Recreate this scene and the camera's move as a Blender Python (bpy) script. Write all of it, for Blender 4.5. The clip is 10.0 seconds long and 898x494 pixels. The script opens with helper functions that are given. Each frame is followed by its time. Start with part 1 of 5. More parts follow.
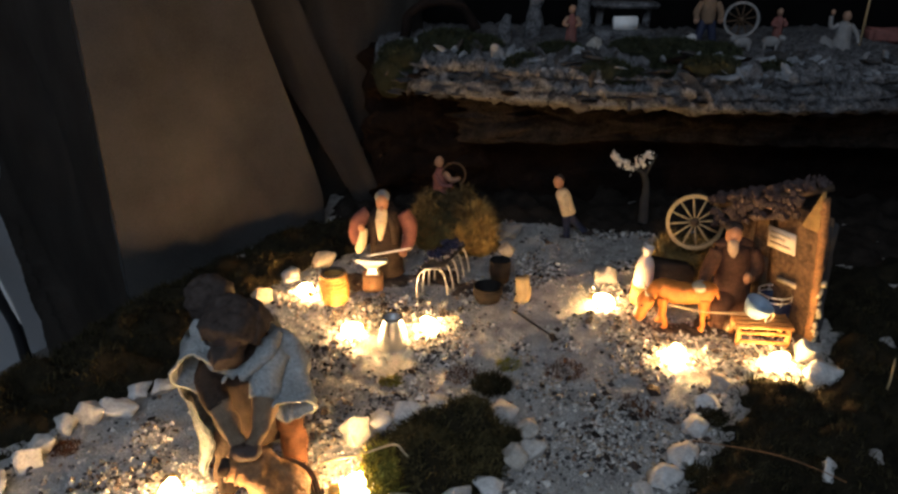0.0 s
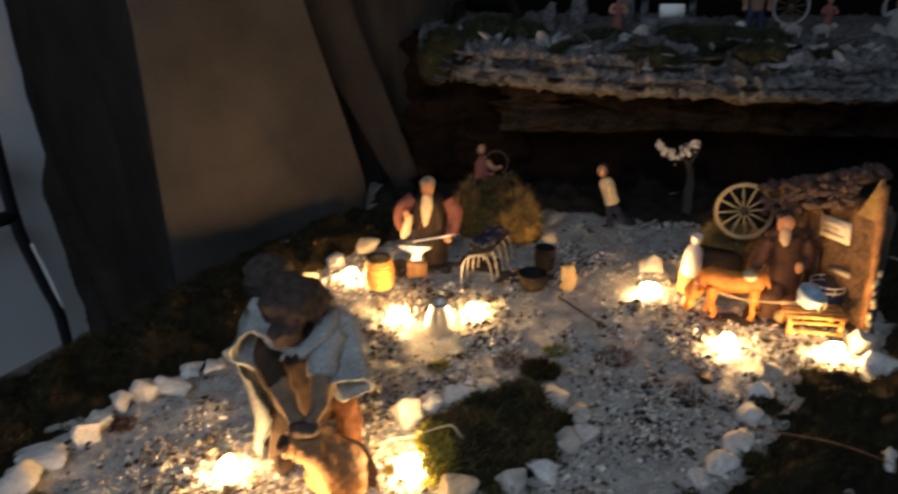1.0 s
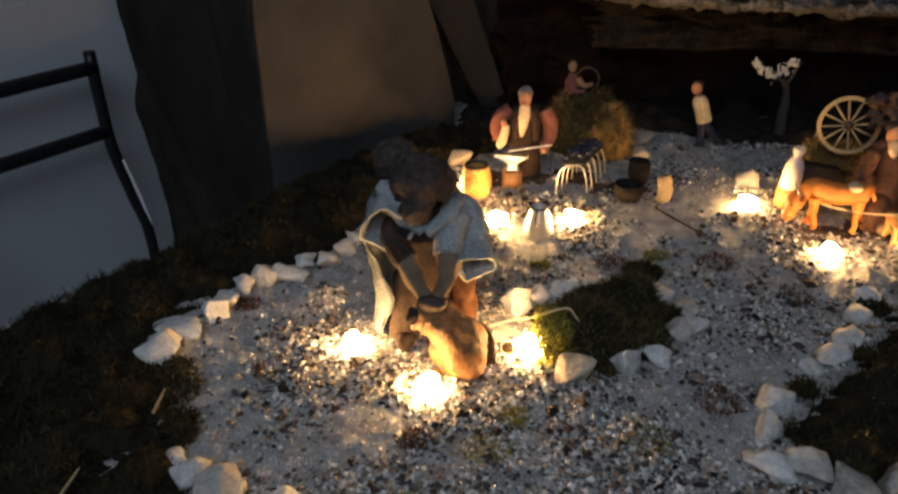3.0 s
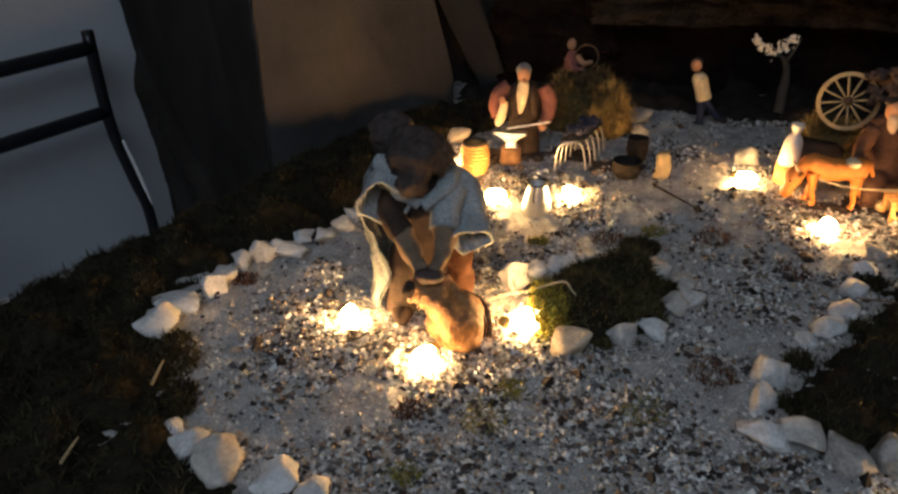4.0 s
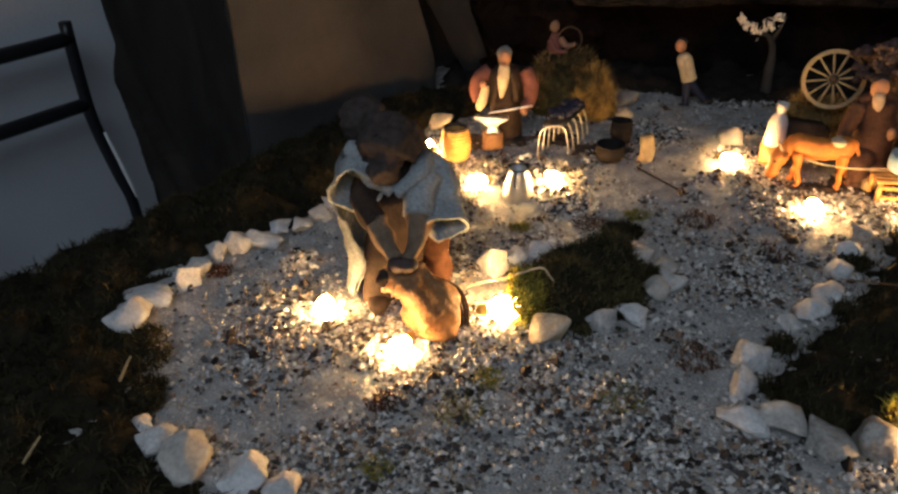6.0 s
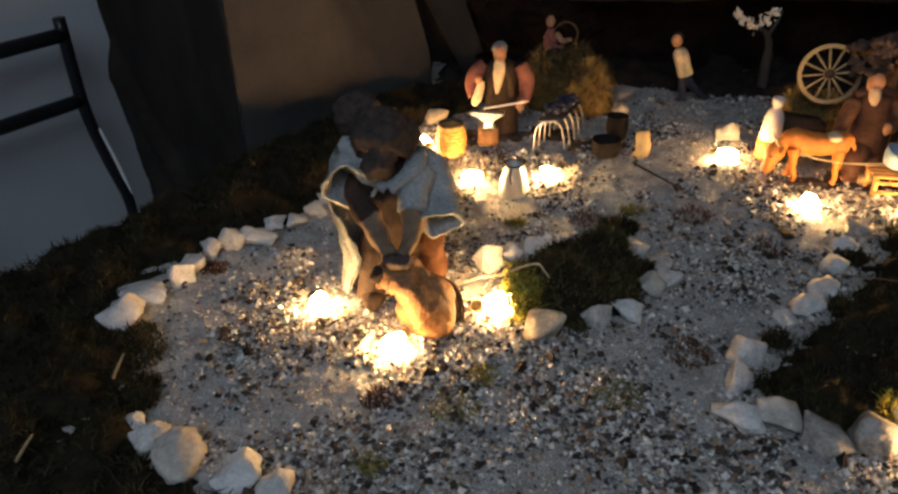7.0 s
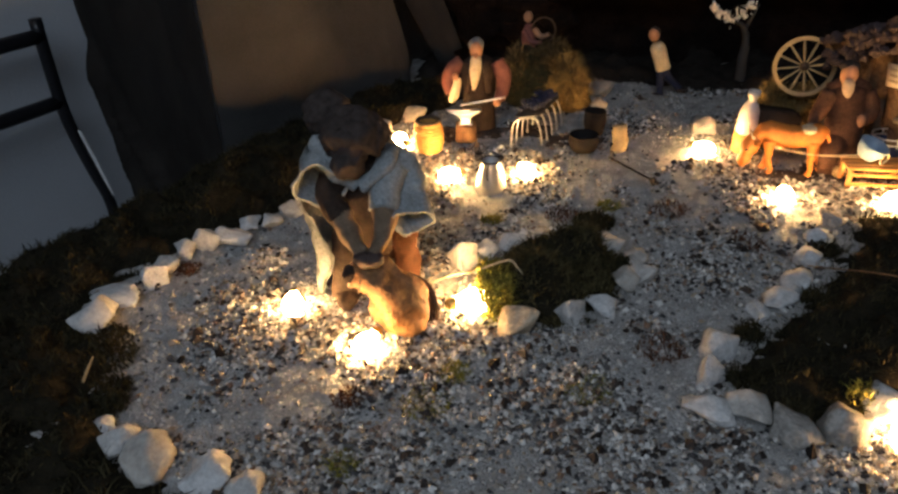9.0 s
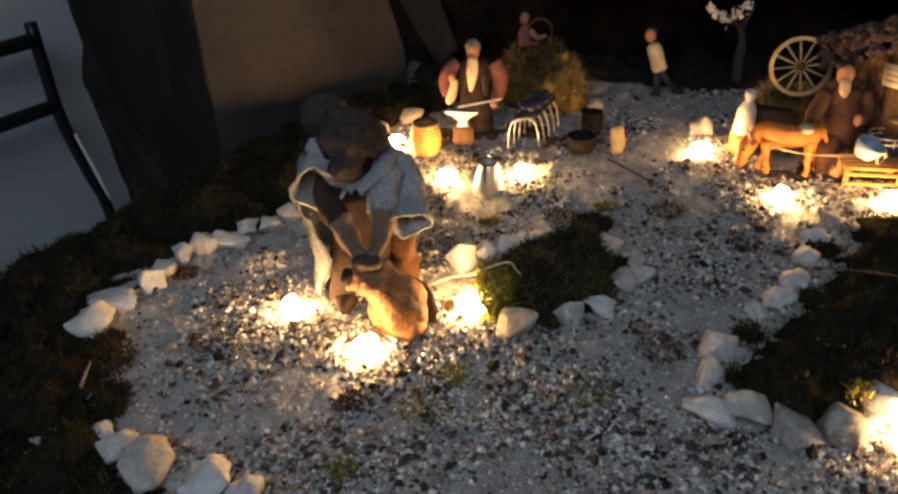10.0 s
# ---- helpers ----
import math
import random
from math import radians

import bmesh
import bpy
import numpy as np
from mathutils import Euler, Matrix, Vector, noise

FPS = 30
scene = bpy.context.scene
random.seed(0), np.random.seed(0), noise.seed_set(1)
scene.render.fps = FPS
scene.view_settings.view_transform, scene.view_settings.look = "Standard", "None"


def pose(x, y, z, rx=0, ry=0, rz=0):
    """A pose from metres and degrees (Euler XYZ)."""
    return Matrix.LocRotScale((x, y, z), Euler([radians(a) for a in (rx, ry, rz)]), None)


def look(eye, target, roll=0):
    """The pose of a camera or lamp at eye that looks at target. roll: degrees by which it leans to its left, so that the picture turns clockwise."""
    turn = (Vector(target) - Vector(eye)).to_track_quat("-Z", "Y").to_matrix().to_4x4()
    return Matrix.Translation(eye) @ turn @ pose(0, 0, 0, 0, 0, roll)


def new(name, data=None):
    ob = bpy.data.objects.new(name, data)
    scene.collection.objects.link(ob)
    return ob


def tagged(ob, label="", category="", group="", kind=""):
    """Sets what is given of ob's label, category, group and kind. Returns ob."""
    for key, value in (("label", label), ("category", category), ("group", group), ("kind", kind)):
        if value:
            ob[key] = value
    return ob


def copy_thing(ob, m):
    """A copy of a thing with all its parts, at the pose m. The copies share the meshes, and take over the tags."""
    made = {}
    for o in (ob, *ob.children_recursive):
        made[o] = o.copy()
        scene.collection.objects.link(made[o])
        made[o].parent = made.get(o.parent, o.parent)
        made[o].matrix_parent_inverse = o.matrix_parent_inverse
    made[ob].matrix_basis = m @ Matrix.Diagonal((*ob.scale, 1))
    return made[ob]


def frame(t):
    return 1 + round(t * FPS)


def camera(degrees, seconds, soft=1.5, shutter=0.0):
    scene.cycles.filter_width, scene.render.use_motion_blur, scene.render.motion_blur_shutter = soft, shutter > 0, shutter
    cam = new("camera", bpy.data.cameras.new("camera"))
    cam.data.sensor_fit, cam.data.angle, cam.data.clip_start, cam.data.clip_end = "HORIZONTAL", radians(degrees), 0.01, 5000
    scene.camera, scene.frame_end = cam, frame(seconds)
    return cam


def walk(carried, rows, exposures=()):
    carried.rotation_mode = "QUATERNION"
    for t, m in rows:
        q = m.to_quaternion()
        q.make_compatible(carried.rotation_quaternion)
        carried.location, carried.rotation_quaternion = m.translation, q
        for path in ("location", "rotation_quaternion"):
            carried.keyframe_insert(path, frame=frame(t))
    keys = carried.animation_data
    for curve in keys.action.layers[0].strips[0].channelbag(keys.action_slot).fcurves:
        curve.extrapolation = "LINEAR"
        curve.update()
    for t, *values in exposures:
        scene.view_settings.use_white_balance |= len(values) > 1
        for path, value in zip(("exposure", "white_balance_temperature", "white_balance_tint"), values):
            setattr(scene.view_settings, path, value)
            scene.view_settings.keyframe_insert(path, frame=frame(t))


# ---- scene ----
cam = camera(61.8, 10.0, soft=2.6, shutter=0.8)
METRES, EYE, TILT, LEAN, TURN = 0.3, 0.715, -24.0, 0.0, 0.0
ROWS = [
    (0.0, 0.0, 0.0, 0.0, 0.0, 0.0, 0.0),
    (0.5, -0.0481, 0.0057, -0.0245, 0.02, -0.0, -0.25),
    (1.0, -0.1545, 0.0035, -0.0666, 1.7, -0.3, -0.63),
    (1.5, -0.3062, -0.0343, -0.1455, 3.7, -1.19, -1.3),
    (2.0, -0.4329, -0.076, -0.2465, 4.46, -2.33, -1.81),
    (2.5, -0.4951, -0.1052, -0.3213, 4.9, -3.27, -2.04),
    (4.0, -0.4658, -0.1354, -0.4179, 5.25, -5.22, -1.91),
    (4.5, -0.4397, -0.1065, -0.4195, 5.1, -5.57, -1.58),
    (5.0, -0.4282, -0.0826, -0.4186, 5.11, -5.71, -1.38),
    (5.5, -0.3957, -0.0662, -0.4221, 5.09, -5.91, -1.1),
    (7.0, -0.3594, -0.0421, -0.4248, 4.77, -6.44, -0.79),
    (7.5, -0.3635, -0.035, -0.4256, 4.62, -6.48, -0.92),
    (8.0, -0.3403, -0.0287, -0.4255, 4.48, -6.51, -0.73),
    (8.5, -0.301, -0.0285, -0.4208, 4.27, -6.6, -0.49),
    (9.0, -0.2753, -0.0269, -0.4218, 4.04, -6.68, -0.03),
    (9.5, -0.2798, -0.0232, -0.4137, 3.9, -6.6, 0.25),
    (10.0, -0.2819, -0.0216, -0.4183, 3.77, -6.58, 0.3),
]
walk(cam, [(t, pose(0, 0, EYE, TILT, LEAN, TURN) @ pose(METRES * x, METRES * y, METRES * z, 90 + pitch, roll, yaw)) for t, x, y, z, yaw, pitch, roll in ROWS],
     [(0.0, 0.22), (1.0, 0.15), (2.5, 0.04), (4.0, 0.0), (10.0, 0.0)])

# ---- world and light ----
world = bpy.data.worlds.new("world")
world.use_nodes = True
scene.world = world
sky = world.node_tree.nodes.new("ShaderNodeTexSky")
sky.sky_type, sky.sun_disc = "NISHITA", False
sky.sun_elevation, sky.sun_rotation = radians(4), radians(150)
world.node_tree.links.new(sky.outputs[0], world.node_tree.nodes["Background"].inputs[0])
world.node_tree.nodes["Background"].inputs[1].default_value = 0.08

day = bpy.data.lights.new("window_light", "AREA")
day.shape, day.size, day.size_y = "RECTANGLE", 2.4, 1.1
day.energy, day.color = 40.0, (0.66, 0.80, 1.0)
new("window_light", day).matrix_world = look((-0.5, -1.62, 2.15), (-0.4, 1.0, 0.1))
BULB = 280.0


# ---- materials ----
def mat(name, color, rough=0.8, scale=40.0, vary=0.35, bump=0.3, metal=0.0, tint=None, island=0.0, fine=6.0, dist=0.0):
    m = bpy.data.materials.new(name)
    m.use_nodes = True
    n, l = m.node_tree.nodes, m.node_tree.links
    b = n["Principled BSDF"]
    b.inputs["Roughness"].default_value, b.inputs["Metallic"].default_value = rough, metal
    b.inputs["Specular IOR Level"].default_value = 0.12 if rough >= 0.85 else 0.4
    co = n.new("ShaderNodeTexCoord")
    big, small = n.new("ShaderNodeTexNoise"), n.new("ShaderNodeTexNoise")
    for k, s in ((big, scale), (small, scale * fine)):
        k.inputs["Scale"].default_value, k.inputs["Detail"].default_value = s, 5.0
        l.new(co.outputs["Object"], k.inputs["Vector"])
    mix = n.new("ShaderNodeMix")
    mix.data_type = "RGBA"
    lo = [c * (1 - vary) for c in color]
    hi = [min(1.0, c * (1 + vary)) for c in (tint or color)]
    mix.inputs[6].default_value, mix.inputs[7].default_value = (*lo, 1), (*hi, 1)
    ramp = n.new("ShaderNodeMapRange")
    ramp.inputs[1].default_value, ramp.inputs[2].default_value = 0.32, 0.68
    add = n.new("ShaderNodeMath")
    add.operation = "MULTIPLY_ADD"
    add.inputs[1].default_value, add.inputs[2].default_value = 0.4, 0.0
    l.new(small.outputs[0], add.inputs[0])
    sc = n.new("ShaderNodeMath")
    sc.operation = "MULTIPLY_ADD"
    sc.inputs[1].default_value = 0.6
    l.new(big.outputs[0], sc.inputs[0])
    l.new(add.outputs[0], sc.inputs[2])
    l.new(sc.outputs[0], ramp.inputs[0])
    l.new(ramp.outputs[0], mix.inputs[0])
    out = mix.outputs[2]
    if island:
        geo = n.new("ShaderNodeNewGeometry")
        rr = n.new("ShaderNodeMapRange")
        rr.inputs[3].default_value, rr.inputs[4].default_value = 1 - island, 1 + island
        l.new(geo.outputs["Random Per Island"], rr.inputs[0])
        mul = n.new("ShaderNodeVectorMath")
        mul.operation = "SCALE"
        l.new(out, mul.inputs[0])
        l.new(rr.outputs[0], mul.inputs["Scale"])
        out = mul.outputs[0]
    l.new(out, b.inputs["Base Color"])
    if bump:
        bp = n.new("ShaderNodeBump")
        bp.inputs["Strength"].default_value, bp.inputs["Distance"].default_value = bump, dist or 0.25 / scale
        l.new(sc.outputs[0], bp.inputs["Height"])
        l.new(bp.outputs[0], b.inputs["Normal"])
    return m


def pebble_mat():
    m = mat("pebbles", (0.4, 0.39, 0.37), 0.75, 300, 0.2, 0.2)
    n, l = m.node_tree.nodes, m.node_tree.links
    geo, ramp = n.new("ShaderNodeNewGeometry"), n.new("ShaderNodeValToRGB")
    ramp.color_ramp.interpolation = "CONSTANT"
    stops = [(0.0, (0.036, 0.034, 0.034)), (0.18, (0.09, 0.085, 0.08)), (0.34, (0.24, 0.22, 0.195)), (0.52, (0.42, 0.40, 0.37)), (0.68, (0.30, 0.235, 0.165)), (0.78, (0.58, 0.56, 0.52)), (0.92, (0.17, 0.11, 0.075))]
    while len(ramp.color_ramp.elements) < len(stops):
        ramp.color_ramp.elements.new(0.5)
    for e, (p, c) in zip(ramp.color_ramp.elements, stops):
        e.position, e.color = p, (*c, 1)
    l.new(geo.outputs["Random Per Island"], ramp.inputs[0])
    l.new(ramp.outputs[0], n["Principled BSDF"].inputs["Base Color"])
    return m


def glow_mat(name, color, strength):
    m = bpy.data.materials.new(name)
    m.use_nodes = True
    b = m.node_tree.nodes["Principled BSDF"]
    b.inputs["Base Color"].default_value = (0.9, 0.85, 0.75, 1)
    b.inputs["Emission Color"].default_value = (*color, 1)
    b.inputs["Emission Strength"].default_value = strength
    return m


M_SAND = mat("sand", (0.36, 0.35, 0.33), 0.9, 30, 0.45, 1.0, fine=12, dist=0.012)
M_PEB = pebble_mat()
M_CRUMB = mat("dark_crumbs", (0.035, 0.028, 0.024), 0.9, 60, 0.4, 0, island=0.6)
M_GRIT = mat("grit", (0.36, 0.345, 0.32), 0.9, 60, 0.3, 0, island=0.45)
M_SOILSHADE = mat("soil", (0.018, 0.014, 0.011), 0.95, 30, 0.6, 0.8)
M_MOSS = mat("moss", (0.007, 0.008, 0.004), 0.95, 45, 0.6, 0.8, tint=(0.014, 0.011, 0.006))
M_BLADE = mat("moss_blades", (0.009, 0.012, 0.004), 0.85, 9, 0.7, 0, tint=(0.027, 0.022, 0.010), island=0.7)
M_CUSHION = mat("cushion_moss_blades", (0.018, 0.021, 0.008), 0.85, 16, 0.7, 0, tint=(0.060, 0.048, 0.020), island=0.7)
M_STONE = mat("limestone", (0.48, 0.475, 0.46), 0.85, 1.6, 0.30, 0.8, dist=0.004, fine=4)
nodes, links = M_STONE.node_tree.nodes, M_STONE.node_tree.links
info, tone, dye = nodes.new("ShaderNodeObjectInfo"), nodes.new("ShaderNodeValToRGB"), nodes.new("ShaderNodeMix")
tone.color_ramp.elements[0].color, tone.color_ramp.elements[1].color = (1.0, 1.0, 1.0, 1), (0.74, 0.70, 0.64, 1)
tone.color_ramp.elements[0].position = 0.35
links.new(info.outputs["Random"], tone.inputs[0])
dye.data_type, dye.blend_type = "RGBA", "MULTIPLY"
dye.inputs[0].default_value = 1.0
links.new(nodes["Principled BSDF"].inputs["Base Color"].links[0].from_socket, dye.inputs[6])
links.new(tone.outputs[0], dye.inputs[7])
links.new(dye.outputs[2], nodes["Principled BSDF"].inputs["Base Color"])
M_STONE2 = mat("tan_limestone", (0.42, 0.34, 0.24), 0.85, 2, 0.35, 0.8, dist=0.004, fine=4)
M_DULL = mat("dirty_limestone", (0.30, 0.28, 0.25), 0.9, 2, 0.4, 0.8, dist=0.004, fine=4)
M_CLOTH = mat("brown_cloth", (0.078, 0.076, 0.074), 0.95, 6, 0.34, 0.15, fine=60)
M_CLOTHD = mat("dark_cloth", (0.052, 0.048, 0.045), 0.95, 6, 0.3, 0.15, fine=60)
M_BLACK = mat("black_cloth", (0.006, 0.0055, 0.0055), 0.95, 8, 0.3, 0.1)
# Backdrop cloth again, its colour lowered for the side turned from the light.
M_CLOTHSHADE = mat("shaded_cloth", (0.050, 0.044, 0.039), 0.95, 6, 0.4, 0.15, fine=40)
M_WALL = mat("white_plaster", (0.48, 0.50, 0.52), 0.9, 4, 0.06, 0.1, fine=30)
M_FLOOR = mat("grey_floor", (0.16, 0.15, 0.14), 0.6, 3, 0.2, 0.1)
M_BARK = mat("bark", (0.026, 0.025, 0.024), 0.95, 46, 0.85, 1.0, fine=4, tint=(0.098, 0.099, 0.104))
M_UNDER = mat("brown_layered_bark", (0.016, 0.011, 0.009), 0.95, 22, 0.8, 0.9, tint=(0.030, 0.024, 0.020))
# Figurine skin, darkened in colour because the bowed face is unlit.
M_FACE = mat("shaded_skin", (0.040, 0.024, 0.019), 0.7, 60, 0.35, 0.4)
M_SLEEVE = mat("tan_sleeve", (0.14, 0.098, 0.064), 0.85, 60, 0.35, 0.5)
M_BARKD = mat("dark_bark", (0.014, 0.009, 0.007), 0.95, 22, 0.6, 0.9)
M_BMETAL = mat("black_metal", (0.012, 0.012, 0.014), 0.35, 30, 0.3, 0.05)
M_BULB = glow_mat("bulb_glass", (1.0, 0.565, 0.215), BULB)
M_BRASS = mat("lamp_base", (0.45, 0.33, 0.13), 0.4, 60, 0.2, 0, metal=1.0)
M_WOODO = mat("orange_wood", (0.42, 0.20, 0.06), 0.6, 40, 0.35, 0.3)
M_WOODD = mat("dark_wood", (0.07, 0.042, 0.022), 0.7, 40, 0.4, 0.4)
M_LOG = mat("brown_log", (0.17, 0.085, 0.036), 0.8, 50, 0.5, 0.6)
M_WOODP = mat("pale_wood", (0.36, 0.26, 0.13), 0.7, 60, 0.35, 0.3)
M_GABLE = mat("ochre_board", (0.22, 0.14, 0.05), 0.8, 60, 0.4, 0.4)
M_WICKER = mat("wicker", (0.50, 0.26, 0.06), 0.6, 150, 0.3, 0.3)
M_STEEL = mat("zinc", (0.62, 0.62, 0.60), 0.38, 60, 0.12, 0.1, metal=0.9)
M_IRON = mat("iron", (0.011, 0.010, 0.010), 0.7, 60, 0.5, 0.4)
M_WIRE = mat("silver_wire", (0.72, 0.70, 0.64), 0.3, 60, 0.1, 0, metal=0.8)
M_SKIN = mat("painted_skin", (0.36, 0.17, 0.09), 0.6, 90, 0.2, 0.2)
M_WOOL = mat("grey_wool", (0.25, 0.265, 0.265), 0.95, 28, 0.45, 0.8, fine=8)
M_BROWN = mat("brown_wool", (0.034, 0.023, 0.017), 0.9, 50, 0.5, 0.7)
M_LEATHER = mat("brown_leather", (0.20, 0.092, 0.032), 0.7, 38, 0.7, 0.9, fine=5)
M_COAT = mat("red_brown_coat", (0.075, 0.038, 0.024), 0.9, 50, 0.5, 0.7)
M_TAN = mat("tan_beard", (0.36, 0.26, 0.18), 0.8, 90, 0.3, 0.3)
M_RUST = mat("rust_cloth", (0.17, 0.068, 0.052), 0.85, 60, 0.35, 0.4)
M_TROUSER = mat("dark_rust_cloth", (0.062, 0.026, 0.012), 0.85, 90, 0.6, 0.8)
M_SOIL2 = mat("brown_soil", (0.055, 0.042, 0.032), 0.95, 45, 0.6, 0.9)
M_HAIR = mat("dark_hair", (0.040, 0.031, 0.027), 0.85, 120, 0.5, 0.6)
M_CREAM = mat("cream_paint", (0.52, 0.41, 0.26), 0.6, 90, 0.3, 0.2)
M_WHITE = mat("white_paint", (0.75, 0.74, 0.72), 0.5, 60, 0.1, 0.1)
M_GLAZE = mat("cream_glaze", (0.56, 0.50, 0.44), 0.45, 60, 0.15, 0.1)
M_SOOT = mat("sooty_iron", (0.012, 0.010, 0.009), 0.88, 60, 0.5, 0.4)
M_BLUE = mat("dark_blue_paint", (0.013, 0.018, 0.042), 0.6, 60, 0.3, 0.2)
M_PALEBLUE = mat("pale_blue_enamel", (0.20, 0.28, 0.36), 0.35, 60, 0.15, 0.1)
M_COW = mat("ox_paint", (0.44, 0.15, 0.025), 0.6, 40, 0.35, 0.3)
M_HAY = mat("hay", (0.05, 0.045, 0.015), 0.9, 40, 0.6, 0.7, tint=(0.17, 0.105, 0.03))
M_STRAW = mat("straw", (0.060, 0.060, 0.022), 0.8, 14, 0.5, 0, island=0.6, tint=(0.30, 0.19, 0.06))
M_MORTAR = mat("hut_plaster", (0.072, 0.046, 0.028), 0.9, 28, 0.6, 0.9, fine=4, tint=(0.10, 0.062, 0.036))
M_PAPER = mat("paper", (0.58, 0.50, 0.40), 0.8, 60, 0.15, 0.1)
M_INK = mat("faded_ink", (0.36, 0.29, 0.22), 0.8, 60, 0.2, 0)
M_EMBER = glow_mat("ember", (1.0, 0.35, 0.08), 2.0)
M_BLOOM = mat("pale_blossom", (0.75, 0.68, 0.58), 0.8, 60, 0.15, 0.3, island=0.2)
M_LICHEN = mat("lichen_rock", (0.20, 0.212, 0.225), 0.9, 1.5, 0.6, 0.8, dist=0.004)
M_BARKROCK = mat("bark_chunk", (0.045, 0.043, 0.042), 0.95, 1.5, 0.7, 0.8, dist=0.004)
M_OLDSTRAW = mat("old_straw", (0.030, 0.028, 0.014), 0.9, 14, 0.5, 0, island=0.6, tint=(0.10, 0.075, 0.035))
M_MOSSUP = mat("shelf_moss", (0.017, 0.019, 0.011), 0.95, 45, 0.6, 0.8)
M_BLADEUP = mat("shelf_moss_blades", (0.034, 0.038, 0.020), 0.9, 25, 0.5, 0, island=0.5)
M_RUSTD = mat("dull_red_paint", (0.16, 0.06, 0.05), 0.8, 60, 0.4, 0.3)
M_SKIND = mat("dull_skin", (0.24, 0.14, 0.09), 0.7, 60, 0.3, 0.2)
M_BROWNUP = mat("ochre_jacket", (0.16, 0.10, 0.06), 0.8, 60, 0.3, 0.3)
M_GREY = mat("grey_paint", (0.19, 0.185, 0.18), 0.7, 60, 0.3, 0.3)


# ---- helpers for meshes ----
def finish(bm, name, material, smooth=True):
    me = bpy.data.meshes.new(name)
    bm.normal_update()
    bm.to_mesh(me)
    bm.free()
    for m in (material if isinstance(material, (list, tuple)) else [material]):
        me.materials.append(m)
    if smooth:
        me.shade_smooth()
    return me


def thing(name, x, y, z, label, category, group="", turn=0.0, kind=""):
    ob = new(name)
    ob.matrix_world = pose(x, y, z, 0, 0, turn)
    return tagged(ob, label, category, group, kind)


def part(name, bm, material, parent, label="", smooth=True):
    ob = new(name, finish(bm, name, material, smooth))
    ob.parent = parent
    return tagged(ob, label)


def solo(name, bm, material, place, label, category, group="", kind="", smooth=True):
    ob = new(name, finish(bm, name, material, smooth))
    ob.matrix_world = place
    return tagged(ob, label, category, group, kind)


def box(bm, lo, hi, bevel=0.0, m=Matrix(), idx=0):
    c, s = [(a + b) / 2 for a, b in zip(lo, hi)], [b - a for a, b in zip(lo, hi)]
    r = bmesh.ops.create_cube(bm, size=1.0, matrix=m @ Matrix.LocRotScale(c, None, s))
    faces = {f for v in r["verts"] for f in v.link_faces}
    if bevel:
        e = {e for v in r["verts"] for e in v.link_edges}
        faces |= set(bmesh.ops.bevel(bm, geom=list(e), offset=bevel, segments=2, affect="EDGES")["faces"])
    for f in faces:
        if f.is_valid:
            f.material_index = idx
    return bm


def ball(bm, c, r, idx=0, turn=(0, 0, 0), seg=14):
    r = (r, r, r) if isinstance(r, (int, float)) else r
    m = Matrix.LocRotScale(c, Euler([radians(a) for a in turn]), r)
    o = bmesh.ops.create_uvsphere(bm, u_segments=seg, v_segments=max(6, seg * 2 // 3), radius=1.0, matrix=m)
    for f in {f for v in o["verts"] for f in v.link_faces}:
        f.material_index = idx
    return bm


def spline(pts, steps):
    out, n = [], len(pts)
    p = [np.array(q, float) for q in pts]
    for i in range(n - 1):
        a, b, c, d = p[max(i - 1, 0)], p[i], p[i + 1], p[min(i + 2, n - 1)]
        for k in range(steps):
            t = k / steps
            out.append(0.5 * (2 * b + (c - a) * t + (2 * a - 5 * b + 4 * c - d) * t * t + (3 * b - a - 3 * c + d) * t ** 3))
    return out + [p[-1]]


def tube(bm, pts, idx=0, seg=10, steps=4, caps=True, squash=1.0):
    """A tube through (x, y, z, radius) points."""
    q = spline(pts, steps) if steps > 1 else [np.array(a, float) for a in pts]
    rings, up = [], None
    for i, a in enumerate(q):
        d = Vector((q[min(i + 1, len(q) - 1)] - q[max(i - 1, 0)])[:3])
        d = d.normalized() if d.length > 1e-9 else Vector((0, 0, 1))
        if up is None:
            up = d.orthogonal().normalized()
        up = (up - d * up.dot(d)).normalized()
        side = d.cross(up)
        rings.append([bm.verts.new(Vector(a[:3]) + (up * math.cos(w) + side * math.sin(w) * squash) * max(a[3], 1e-4)) for w in (2 * math.pi * k / seg for k in range(seg))])
    for a, b in zip(rings, rings[1:]):
        for k in range(seg):
            bm.faces.new((a[k], a[(k + 1) % seg], b[(k + 1) % seg], b[k])).material_index = idx
    if caps:
        bm.faces.new(rings[0][::-1]).material_index = idx
        bm.faces.new(rings[-1]).material_index = idx
    return bm


def lathe(bm, profile, idx=0, seg=24, c=(0, 0, 0)):
    rings = [[bm.verts.new((c[0] + max(r, 1e-4) * math.cos(w), c[1] + max(r, 1e-4) * math.sin(w), c[2] + z)) for w in (2 * math.pi * k / seg for k in range(seg))] for r, z in profile]
    for a, b in zip(rings, rings[1:]):
        for k in range(seg):
            bm.faces.new((a[k], a[(k + 1) % seg], b[(k + 1) % seg], b[k])).material_index = idx
    return bm


